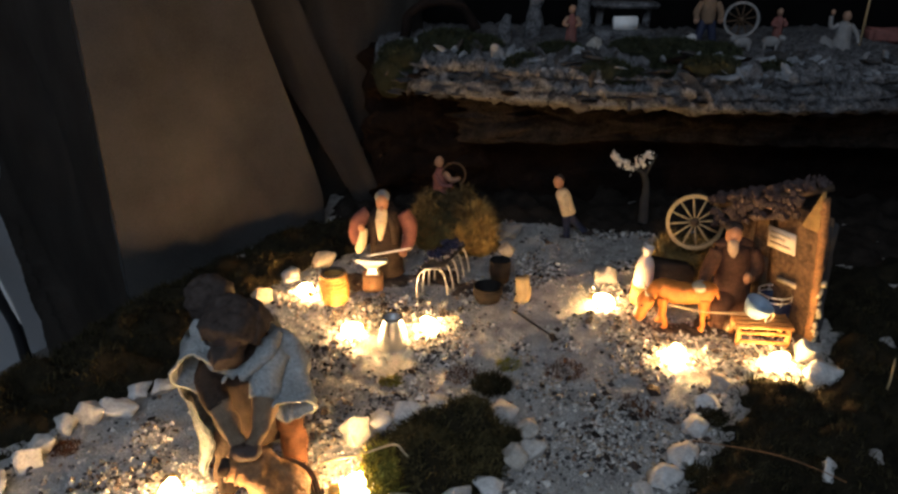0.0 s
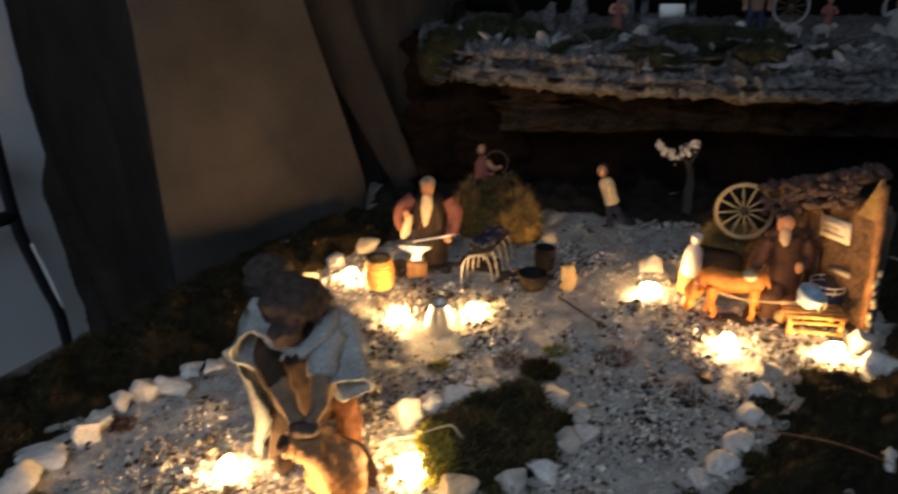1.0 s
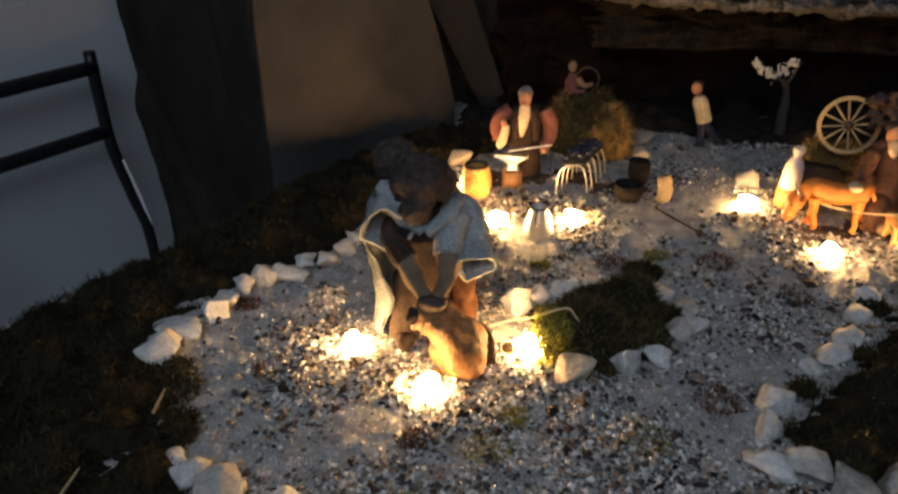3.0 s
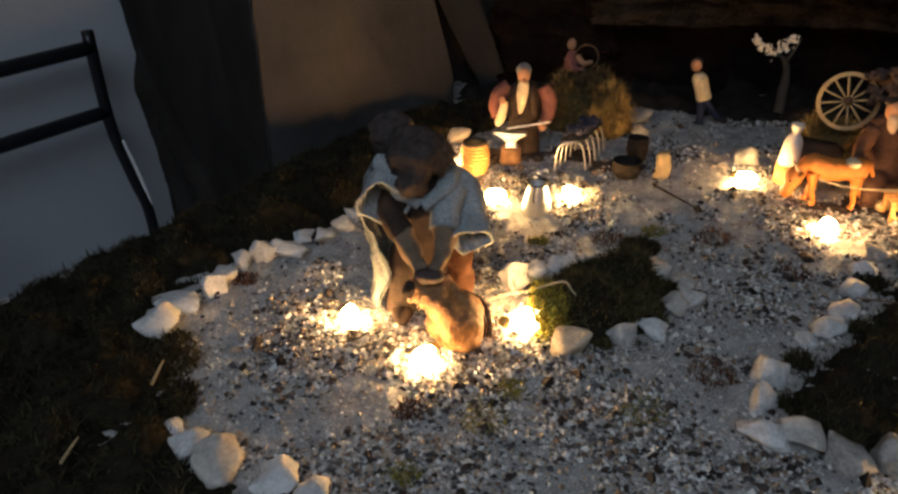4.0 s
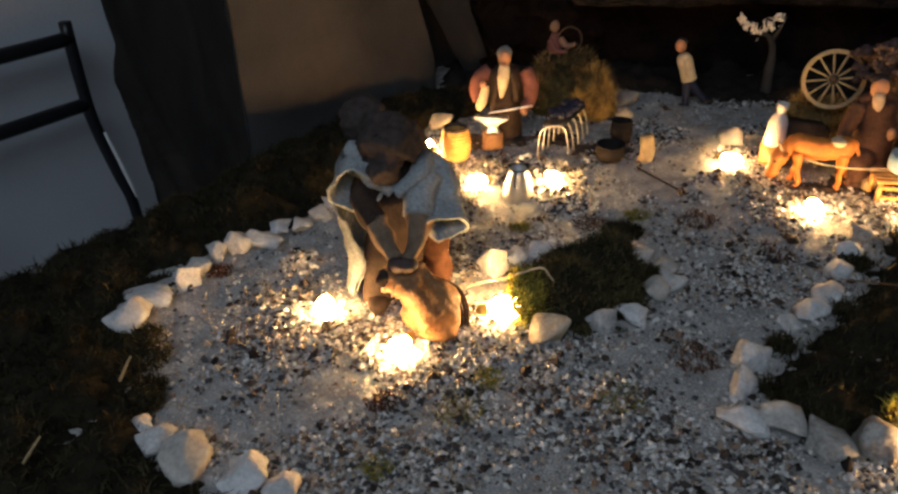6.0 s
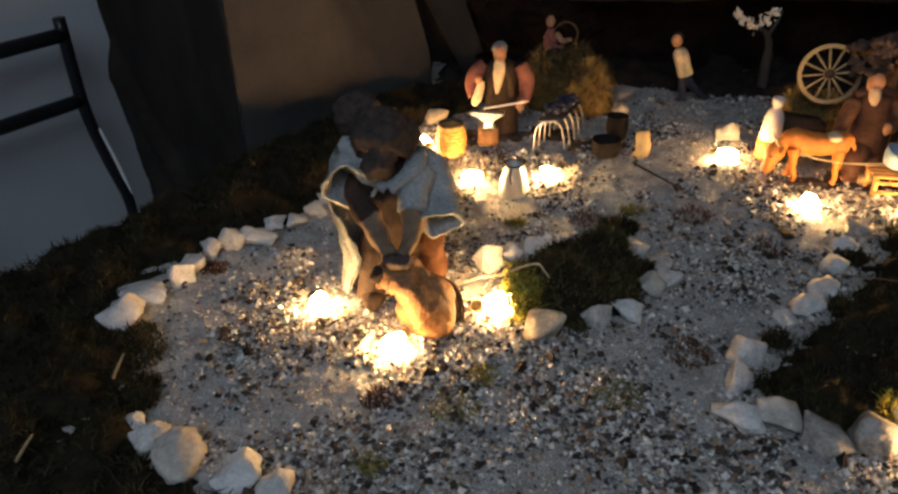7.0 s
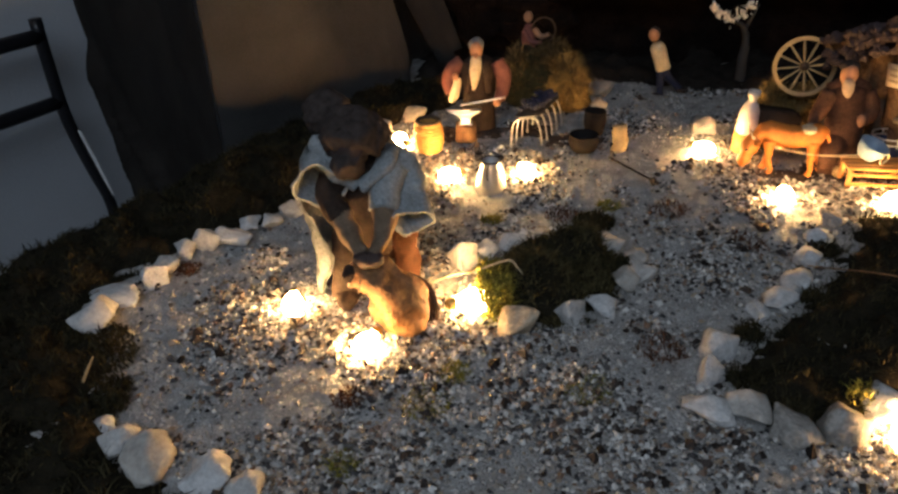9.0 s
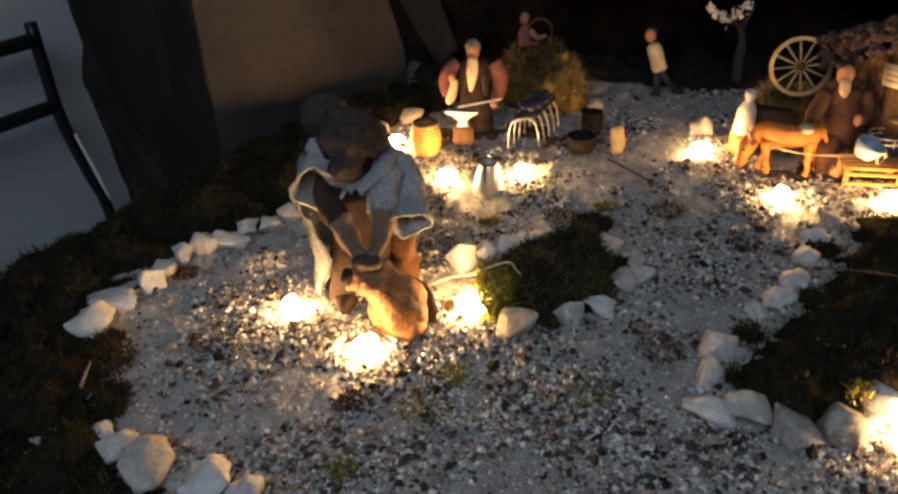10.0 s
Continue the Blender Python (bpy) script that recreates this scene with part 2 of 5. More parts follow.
def rough_up(bm, amount, size, seed=0):
    off = Vector((seed * 3.7, seed * 1.3, 0))
    for v in bm.verts:
        v.co += noise.noise_vector(v.co / size + off) * amount
    return bm


def inside(x, y, poly):
    hit = np.zeros(np.shape(x), bool)
    for (x0, y0), (x1, y1) in zip(poly, poly[1:] + poly[:1]):
        cross = ((y0 > y) != (y1 > y)) & (x < (x1 - x0) * (y - y0) / (y1 - y0 + 1e-12) + x0)
        hit ^= cross
    return hit


def edge_distance(x, y, poly):
    d = np.full(np.shape(x), 9.0)
    for (x0, y0), (x1, y1) in zip(poly, poly[1:] + poly[:1]):
        dx, dy = x1 - x0, y1 - y0
        t = np.clip(((x - x0) * dx + (y - y0) * dy) / (dx * dx + dy * dy), 0, 1)
        d = np.minimum(d, np.hypot(x - x0 - t * dx, y - y0 - t * dy))
    return d


def waves(x, y, size, seed):
    """Smooth uneven field, about -1 to 1."""
    g = np.random.default_rng(seed)
    out = 0
    for _ in range(9):
        a, p, k = g.uniform(0, 6.28), g.uniform(0, 6.28), g.uniform(0.6, 1.7) / size * 3.0
        out = out + np.sin((x * math.cos(a) + y * math.sin(a)) * k + p + 1.3 * np.sin((x * math.sin(a) - y * math.cos(a)) * k * 0.7 + p * 2))
    return out / 4.0


def gz(x, y):
    """Height of the sand."""
    dip = -0.022 * np.exp(-((x + 0.08) / 0.22) ** 2 - ((y - 1.12) / 0.16) ** 2)
    heap = 0.020 * np.exp(-((x + 0.45) ** 2 + (y - 0.915) ** 2) / 0.035 ** 2)
    return dip + heap + 0.006 * waves(x, y, 0.25, 3) + 0.002 * waves(x, y, 0.05, 4)


def mesh_from(name, verts, faces, material, smooth=True):
    me = bpy.data.meshes.new(name)
    me.from_pydata(verts, [], faces)
    for m in (material if isinstance(material, (list, tuple)) else [material]):
        me.materials.append(m)
    if smooth:
        me.shade_smooth()
    me.update()
    return me


def sheet(name, poly, height, step, material, parent=None):
    """A sheet over the polygon, with height(x, y)."""
    xs, ys = [p[0] for p in poly], [p[1] for p in poly]
    nx, ny = int((max(xs) - min(xs)) / step) + 2, int((max(ys) - min(ys)) / step) + 2
    gx, gy = np.meshgrid(min(xs) + step * np.arange(nx), min(ys) + step * np.arange(ny))
    keep = inside(gx, gy, poly)
    z = height(gx, gy)
    ids = -np.ones(gx.shape, int)
    cell = keep[:-1, :-1] & keep[1:, :-1] & keep[:-1, 1:] & keep[1:, 1:]
    used = np.zeros(gx.shape, bool)
    for a in (0, 1):
        for b in (0, 1):
            used[a:ny - 1 + a, b:nx - 1 + b] |= cell
    ids[used] = np.arange(used.sum())
    verts = np.stack([gx[used], gy[used], z[used]], 1)
    j, i = np.nonzero(cell)
    faces = np.stack([ids[j, i], ids[j, i + 1], ids[j + 1, i + 1], ids[j + 1, i]], 1)
    return mesh_from(name, verts.tolist(), faces.tolist(), material)


# ---- the room ----
def slab(name, lo, hi, material, label, category):
    bm = box(bmesh.new(), lo, hi)
    return solo(name, bm, material, Matrix(), label, category, kind="structure", smooth=False)


FLOOR = -0.76
slab("floor", (-3.4, -1.9, FLOOR - 0.1), (2.4, 2.9, FLOOR), M_FLOOR, "plain grey floor of the dim room", "floor")
slab("ceiling", (-3.4, -1.9, 2.9), (2.4, 2.9, 3.0), M_WALL, "plain pale ceiling in the dark", "ceiling")
slab("wall_north", (-3.4, 2.7, FLOOR), (2.4, 2.9, 2.9), M_WALL, "white plaster wall behind the display", "wall")
slab("wall_west", (-3.4, -1.7, FLOOR), (-3.2, 2.7, 2.9), M_WALL, "plain white plaster side wall", "wall")
slab("wall_east", (2.2, -1.7, FLOOR), (2.4, 2.7, 2.9), M_WALL, "plain white plaster side wall", "wall")
bm = box(bmesh.new(), (0, -0.12, FLOOR), (3.6, 0, 2.9), m=pose(-1.33, 2.73, 0, 0, 0, -116.8))
solo("wall_slant", bm, M_WALL, Matrix(), "white plaster wall in cool dusk light", "wall", kind="structure", smooth=False)
wall_s = bmesh.new()
for lo, hi in (((-3.4, -1.9, FLOOR), (2.4, -1.7, 1.55)), ((-3.4, -1.9, 2.75), (2.4, -1.7, 2.9)), ((-3.4, -1.9, 1.55), (-1.75, -1.7, 2.75)), ((0.75, -1.9, 1.55), (2.4, -1.7, 2.75))):
    box(wall_s, lo, hi)
solo("wall_south", wall_s, M_WALL, Matrix(), "white plaster wall with a wide window opening", "wall", kind="structure", smooth=False)

# ---- platform and ground ----
TABLE = [(-1.0, 0.22), (-0.98, 0.68), (-0.82, 0.97), (-0.70, 1.14), (-0.60, 1.40), (-0.33, 1.78), (-0.33, 2.2), (1.55, 2.2), (1.55, 0.22)]
bm = bmesh.new()
low = [bm.verts.new((x, y, FLOOR)) for x, y in TABLE]
top = [bm.verts.new((x, y, -0.045)) for x, y in TABLE]
bm.faces.new(top)
for i in range(len(TABLE)):
    j = (i + 1) % len(TABLE)
    bm.faces.new((low[i], low[j], top[j], top[i]))
solo("display_platform", bm, M_CLOTHD, Matrix(), "tall platform draped in dark cloth under the miniature landscape", "platform", kind="structure", smooth=False)
ground = new("ground", sheet("ground", TABLE, gz, 0.011, M_SAND))
tagged(ground, "pale grey sand strewn with coarse gravel on the platform", "ground", kind="structure")

# ---- moss beds ----
ISLAND = [(-0.115, 0.83), (-0.085, 0.765), (-0.03, 0.742), (0.03, 0.752), (0.075, 0.805), (0.10, 0.86), (0.11, 0.92), (0.07, 0.97), (0.0, 0.985), (-0.06, 0.95), (-0.11, 0.90)]
RIGHT = [(0.21, 0.70), (0.185, 0.62), (0.20, 0.57), (0.30, 0.56), (0.36, 0.59), (0.55, 0.53), (1.5, 0.38), (1.5, 1.62), (0.72, 1.5), (0.70, 1.2), (0.60, 1.05), (0.50, 1.08), (0.455, 1.03), (0.40, 0.92), (0.34, 0.83), (0.27, 0.765)]
LEFT = [(-0.99, 0.24), (-0.97, 0.68), (-0.84, 0.97), (-0.72, 1.13), (-0.62, 1.40), (-0.36, 1.76), (-0.12, 1.75), (-0.20, 1.56), (-0.33, 1.45), (-0.43, 1.14), (-0.47, 1.02), (-0.55, 0.96), (-0.61, 0.88), (-0.645, 0.79), (-0.625, 0.73), (-0.575, 0.69), (-0.555, 0.62), (-0.53, 0.575), (-0.485, 0.515), (-0.41, 0.465), (-0.32, 0.42), (-0.25, 0.40), (-0.25, 0.24)]


def moss_height(poly, tall):
    def h(x, y):
        d = np.clip(edge_distance(x, y, poly) / 0.06, 0, 1)
        d = d * d * (3 - 2 * d)
        return gz(x, y) - 0.006 + tall * d * (0.75 + 0.45 * waves(x, y, 0.06, 8)) + 0.006 * waves(x, y, 0.02, 9)
    return h


def blades(g, x, y, z, length, width, lean):
    """Thin three-cornered blades at the given roots."""
    n = len(x)
    a, t = g.uniform(0, 6.283, n), g.uniform(0, lean, n)
    ln = length * g.uniform(0.5, 1.3, n)
    up = np.stack([np.cos(a) * np.sin(t), np.sin(a) * np.sin(t), np.cos(t)], 1)
    b = g.uniform(0, 6.283, n)
    side = np.stack([np.cos(b), np.sin(b), 0 * b], 1) * (width / 2)
    root = np.stack([x, y, z], 1)
    mid = root + up * ln[:, None] * 0.55
    tip = root + up * ln[:, None] + np.stack([np.cos(a), np.sin(a), -0.6 + 0 * a], 1) * (ln * 0.25)[:, None]
    v = np.concatenate([root - side, root + side, mid + side * 0.8, mid - side * 0.8, tip], 1).reshape(-1, 3)
    k = 5 * np.arange(n)
    quads = np.stack([k, k + 1, k + 2, k + 3], 1).tolist()
    tris = np.stack([k + 3, k + 2, k + 4], 1).tolist()
    return v.tolist(), quads + tris


def moss_bed(poly, tall, count, seed, label, near=None, blade=M_BLADE):
    h = moss_height(poly, tall)
    bed = new("moss_bed", sheet("moss_bed", poly, h, 0.009, M_MOSS))
    tagged(bed, label, "moss", kind="stuff")
    g = np.random.default_rng(seed)
    xs, ys = [p[0] for p in poly], [p[1] for p in poly]
    x, y = g.uniform(min(xs), max(xs), count * 4), g.uniform(min(ys), max(ys), count * 4)
    ok = inside(x, y, poly) & (g.uniform(0, 1, len(x)) < 0.55 + 0.45 * waves(x, y, 0.04, seed + 5))
    if near:
        ok &= near(x, y)
    x, y = x[ok][:count], y[ok][:count]
    v, f = blades(g, x, y, h(x, y) - 0.003, 0.017, 0.0022, 1.45)
    tuft = new("moss_blades", mesh_from("moss_blades", v, f, blade, False))
    tuft.parent = bed
    return bed


moss_bed(ISLAND, 0.066, 9000, 21, "low cushion of olive green moss ringed by white stones", blade=M_CUSHION)
moss_bed(RIGHT, 0.030, 26000, 22, "bed of dark green moss edged with white stones", lambda x, y: (x < 1.05) & (y < 1.35))
moss_bed(LEFT, 0.034, 26000, 23, "dark mossy bank along the hanging cloth")

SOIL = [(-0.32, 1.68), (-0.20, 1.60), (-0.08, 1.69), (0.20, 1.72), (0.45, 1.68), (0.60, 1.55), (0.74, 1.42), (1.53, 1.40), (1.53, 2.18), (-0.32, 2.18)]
# Sheet over the pale sand, its soil colour darkened for the shelf's shade.
soil = new("dark_soil", sheet("dark_soil", SOIL, moss_height(SOIL, 0.03), 0.012, M_SOILSHADE))
tagged(soil, "bare soil coloured near black for the shade under the shelf", "soil", kind="stuff")


LAMPS = ((-0.369, 0.778, 100), (-0.251, 0.690, 60), (-0.126, 0.786, 200), (0.302, 1.312, 150), (0.565, 1.09, 30), (0.400, 1.130, 80), (-0.178, 1.225, 10), (-0.040, 1.238, 120), (-0.286, 1.345, 300), (0.362, 0.566, 20))


# ---- gravel ----
def gravel(count, seed, size, floor_share, material, label):
    g = np.random.default_rng(seed)
    x, y = g.uniform(-0.7, 0.95, count * 3), g.uniform(0.36, 1.75, count * 3)
    far = np.clip((y - 0.82) / 0.35, 0, 1)
    thick = 0.50 - 0.42 * far + 0.75 * waves(x, y, 0.16, 31) + 0.35 * waves(x, y, 0.06, 32)
    thick = thick - 0.9 * np.clip((-0.44 - x) / 0.10, 0, 1) + 0.30 * np.clip((0.66 - y) / 0.1, 0, 1) * np.clip((x + 0.42) / 0.1, 0, 1)
    for lx, ly, _ in LAMPS:
        thick = thick + 0.9 * np.exp(-((x - lx) ** 2 + (y - ly) ** 2) / 0.075 ** 2)
    ok = (g.uniform(0, 1, len(x)) < np.clip(thick, floor_share * (1 - 0.7 * far), 1)) & ~inside(x, y, LEFT) & (x > -0.64 + np.maximum(0, y - 1.05) * 0.55) & ~inside(x, y, RIGHT) & ~inside(x, y, ISLAND)
    x, y = x[ok][:count], y[ok][:count]
    n = len(x)
    r = size * np.exp(g.normal(0, 0.28, n))
    base = np.array([[1, 0, 0], [0, 1, 0], [-1, 0, 0], [0, -1, 0], [0, 0, 0.8], [0, 0, -0.8]])
    v = base[None] * g.uniform(0.65, 1.25, (n, 6, 1)) + g.normal(0, 0.18, (n, 6, 3))
    a = g.uniform(0, 6.283, n)
    ca, sa = np.cos(a)[:, None], np.sin(a)[:, None]
    v = np.stack([v[:, :, 0] * ca - v[:, :, 1] * sa, v[:, :, 0] * sa + v[:, :, 1] * ca, v[:, :, 2]], 2) * r[:, None, None]
    v += np.stack([x, y, gz(x, y) + r * 0.45], 1)[:, None]
    tri = np.array([[0, 1, 4], [1, 2, 4], [2, 3, 4], [3, 0, 4], [1, 0, 5], [2, 1, 5], [3, 2, 5], [0, 3, 5]])
    f = (6 * np.arange(n)[:, None, None] + tri[None]).reshape(-1, 3)
    ob = new("gravel", mesh_from("gravel", v.reshape(-1, 3).tolist(), f.tolist(), material, False))
    return tagged(ob, label, "gravel", kind="stuff")


gravel(50000, 40, 0.0031, 0.07, M_PEB, "loose mixed white, tan and black gravel on sand")
gravel(1500, 42, 0.0055, 0.02, M_CRUMB, "dark crumbs of bark and soil among the gravel")
gravel(60000, 41, 0.0016, 0.40, M_GRIT, "fine grey grit strewn between the gravel")


# ---- white border stones ----
def stone_mesh(seed, flat=0.75):
    g = random.Random(seed)
    bm = bmesh.new()
    for _ in range(13):
        p = Vector((g.gauss(0, 1), g.gauss(0, 1), g.gauss(0, 1))).normalized() * g.uniform(0.85, 1.1)
        bm.verts.new((p.x, p.y * 0.85, p.z * flat))
    bmesh.ops.convex_hull(bm, input=bm.verts[:])
    bmesh.ops.delete(bm, geom=[v for v in bm.verts if not v.link_faces], context="VERTS")
    bmesh.ops.dissolve_limit(bm, angle_limit=0.3, verts=bm.verts[:], edges=bm.edges[:])
    bmesh.ops.bevel(bm, geom=bm.edges[:], offset=0.06, segments=1, affect="EDGES")
    bmesh.ops.triangulate(bm, faces=bm.faces[:])
    bmesh.ops.subdivide_edges(bm, edges=bm.edges[:], cuts=2, use_grid_fill=True)
    rough_up(bm, 0.20, 1.1, seed)
    rough_up(bm, 0.06, 0.4, seed + 5)
    rough_up(bm, 0.035, 0.14, seed + 3)
    return finish(bm, "border_stone", M_STONE, True)


STONES = [stone_mesh(s, f) for s, f in ((1, 0.8), (2, 0.7), (3, 0.95), (4, 0.75), (5, 0.65), (6, 0.85), (7, 0.8))]


def stone(x, y, w, k, group, label, stretch=1.0, turn=None, tall=1.0, material=None):
    ob = new("border_stone", STONES[k % len(STONES)])
    r = w * 0.57
    ob.matrix_world = pose(x, y, float(gz(np.array(x), np.array(y))) + 0.36 * r * tall, 0, 0, turn if turn is not None else (k * 77) % 360) @ Matrix.Diagonal((r * stretch, r, r * tall, 1))
    if material:
        ob.material_slots[0].link = "OBJECT"
        ob.material_slots[0].material = material
    return tagged(ob, label, "stone", group)


LG, RG, IG = "stones edging the sand", "stones edging the moss bed", "stones round the moss island"
WHITE = "rough white limestone chunk on the sand"
WORN = "grey white limestone chunk half sunk in the moss"
rows = [(-0.641, 0.742, 0.072, 0.9), (-0.636, 0.802, 0.072, 0.5), (-0.599, 0.847, 0.046, 1.0), (-0.588, 0.880, 0.050, 0.9), (-0.582, 0.928, 0.044, 1.1), (-0.552, 0.950, 0.046, 1.2), (-0.516, 0.970, 0.062, 0.7),
        (-0.500, 1.020, 0.046, 0.8), (-0.468, 1.030, 0.044, 0.9), (-0.446, 1.070, 0.042, 0.8), (-0.438, 1.115, 0.040, 0.8), (-0.529, 0.542, 0.040, 0.7), (-0.501, 0.518, 0.048, 0.9), (-0.452, 0.489, 0.072, 0.7), (-0.388, 0.471, 0.062, 0.75), (-0.340, 0.452, 0.050, 0.8), (-0.282, 0.43, 0.055, 0.8)]
for i, (x, y, w, tall) in enumerate(rows):
    stone(x, y, w, i, LG, WHITE if i % 3 else WORN, stretch=1.2 if i in (1, 6, 13) else 1.0, turn=-20 if i in (1, 6) else None, tall=tall)
rows = [(0.010, 0.765, 0.042, 2, 1.2), (0.051, 0.788, 0.052, 4, 0.8), (0.089, 0.843, 0.046, 0, 1.2), (0.121, 0.866, 0.046, 3, 1.0), (0.119, 0.918, 0.044, 1, 0.7), (0.084, 0.970, 0.052, 5, 0.6), (-0.141, 0.912, 0.048, 2, 1.3), (-0.108, 0.944, 0.044, 0, 0.9), (-0.063, 0.972, 0.052, 3, 0.8), (-0.020, 1.000, 0.044, 6, 0.7)]
for x, y, w, k, tall in rows:
    stone(x, y, w, k, IG, WHITE if k != 3 else WORN, tall=tall)
stone(-0.058, 0.748, 0.062, 3, IG, "tan limestone chunk warmed by a small lamp", material=M_STONE2)
rows = [(0.188, 0.700, 0.054, 5, 1.2, 40), (0.165, 0.645, 0.042, 2, 1.2, 10), (0.146, 0.583, 0.055, 4, 0.8, -30), (0.191, 0.580, 0.058, 0, 1.0, 50), (0.233, 0.562, 0.066, 3, 0.8, 0), (0.290, 0.568, 0.060, 5, 1.1, 20), (0.344, 0.606, 0.052, 1, 1.2, 70),
        (0.264, 0.788, 0.042, 2, 0.6, 40), (0.296, 0.806, 0.056, 4, 0.8, 40), (0.335, 0.858, 0.056, 1, 0.9, 45), (0.372, 0.930, 0.050, 6, 1.0, 60), (0.409, 0.982, 0.046, 0, 0.9, 60), (0.447, 1.044, 0.050, 3, 0.9, 20),
        (0.621, 1.113, 0.056, 6, 1.3, 0), (0.617, 1.048, 0.066, 5, 0.9, 15), (0.514, 0.800, 0.046, 2, 1.2, 0)]
for x, y, w, k, tall, turn in rows:
    dull = k == 3 or 0.25 < x < 0.30 and y < 0.6
    stone(x, y, w, k, RG, WORN if dull else WHITE, stretch=1.2 if k == 4 else 1.0, tall=tall, turn=turn, material=M_DULL if dull else None)
for x, y, w, k, material in ((0.126, 1.565, 0.05, 0, M_STONE2), (-0.275, 1.515, 0.062, 3, M_STONE2), (-0.335, 1.43, 0.05, 1, None), (-0.375, 1.33, 0.045, 2, M_STONE2), (0.325, 1.425, 0.066, 6, M_GREY), (-0.36, 1.24, 0.05, 5, None), (0.15, 1.66, 0.06, 3, M_GREY)):
    stone(x, y, w, k, "loose stones by the smithy", "dull limestone rock half sunk in sand", material=material)


# ---- lamps ----
def lamp():
    ob = thing("lamp", 0, 0, 0, "lit warm clear bulb lying on the gravel", "lamp", "small lamps on the ground")
    bm = lathe(bmesh.new(), [(0.0001, -0.024), (0.007, -0.0225), (0.0125, -0.016), (0.0145, -0.007), (0.0125, 0.003), (0.008, 0.011), (0.0062, 0.015)], seg=16)
    part("bulb", bm, M_BULB, ob, "glowing warm glass bulb")
    bm = lathe(bmesh.new(), [(0.0062, 0.0151), (0.0066, 0.016), (0.0060, 0.0175), (0.0066, 0.019), (0.0060, 0.0205), (0.0066, 0.022), (0.0060, 0.0235), (0.0035, 0.026), (0.0001, 0.027)], seg=16)
    part("screw_base", bm, M_BRASS, ob)
    return ob


first = lamp()
for i, (x, y, turn) in enumerate(LAMPS):
    m = pose(x, y, float(gz(np.array(x), np.array(y))) + 0.016, 0, 82, turn) @ Matrix.Scale(1.3 if i == 2 else 1.0, 4)
    if i:
        copy_thing(first, m)
    else:
        first.matrix_world = m


# ---- hanging cloth ----
def drape(name, a, b, z0, z1, lean, fold, depth, material, label, seed, thick=0.004):
    """Cloth hung from a to b (plan), its ends leaning as it rises."""
    bm = bmesh.new()
    nx, nz = 90, 40
    d = Vector((b[0] - a[0], b[1] - a[1], 0))
    side = Vector((-d.y, d.x, 0)).normalized()
    grid = []
    for j in range(nz + 1):
        w = j / nz
        row = []
        for i in range(nx + 1):
            u = i / nx
            s = u + (lean[0] * (1 - u) + lean[1] * u) * w
            p = Vector((a[0], a[1], z0 + (z1 - z0) * w)) + d * s
            q = u * fold + 0.35 * math.sin(w * 2 + seed)
            f = math.sin(q * 6.283 + seed) + 0.45 * math.sin(q * 14.1 + seed * 2 + w) + 0.5 * noise.noise(Vector((u * 5, w * 3, seed)))
            row.append(bm.verts.new(p + side * depth * f * (0.6 + 0.4 * w)))
        grid.append(row)
    for r, t in zip(grid, grid[1:]):
        for k in range(nx):
            bm.faces.new((r[k], r[k + 1], t[k + 1], t[k]))
    bmesh.ops.solidify(bm, geom=bm.faces[:], thickness=thick)
    return solo(name, bm, material, Matrix(), label, "cloth")


def backdrop(name, a, b, z0, z1, seed, left, right, creases, material, label):
    """Cloth hung straight down from z1 to z0; left, right: how its edges draw in or out with height; creases: slanting folds (along, z, along, z)."""
    bm = bmesh.new()
    nx, nz = 110, 90
    d = Vector((b[0] - a[0], b[1] - a[1], 0))
    side = Vector((-d.y, d.x, 0)).normalized()
    grid = []
    for j in range(nz + 1):
        z = z0 + (z1 - z0) * j / nz
        near, far = left * min(1.0, max(0.0, (0.20 - z) / 0.3)), 1.0 - right * max(0.0, z - 0.08)
        row = []
        for i in range(nx + 1):
            u = near + (far - near) * i / nx
            f = 0.006 * math.sin(u * 9 + seed + 0.8 * math.sin(z * 3)) + 0.010 * noise.noise(Vector((u * 3.2, z * 1.6, seed)))
            f += 0.0035 * noise.noise(Vector((u * 5 + z * 6, z * 14 - u * 4, seed + 7))) + 0.0016 * noise.noise(Vector((u * 22, z * 26, seed)))
            f += 0.006 * math.exp(-((u - 0.5 - 0.28 * math.sin(z * 4 + seed)) / 0.03) ** 2)
            for u0, h0, u1, h1 in creases:
                c = u0 + (u1 - u0) * (h0 - z) / (h0 - h1)
                f -= 0.05 * math.exp(-((u - c) / 0.035) ** 2) * min(1.0, max(0.0, (h0 - z) / 0.1))
            row.append(bm.verts.new(Vector((a[0], a[1], z)) + d * u + side * f))
        grid.append(row)
    for r, t in zip(grid, grid[1:]):
        for k in range(nx):
            bm.faces.new((r[k], r[k + 1], t[k + 1], t[k]))
    bmesh.ops.solidify(bm, geom=bm.faces[:], thickness=0.004)
    return solo(name, bm, material, Matrix(), label, "cloth")


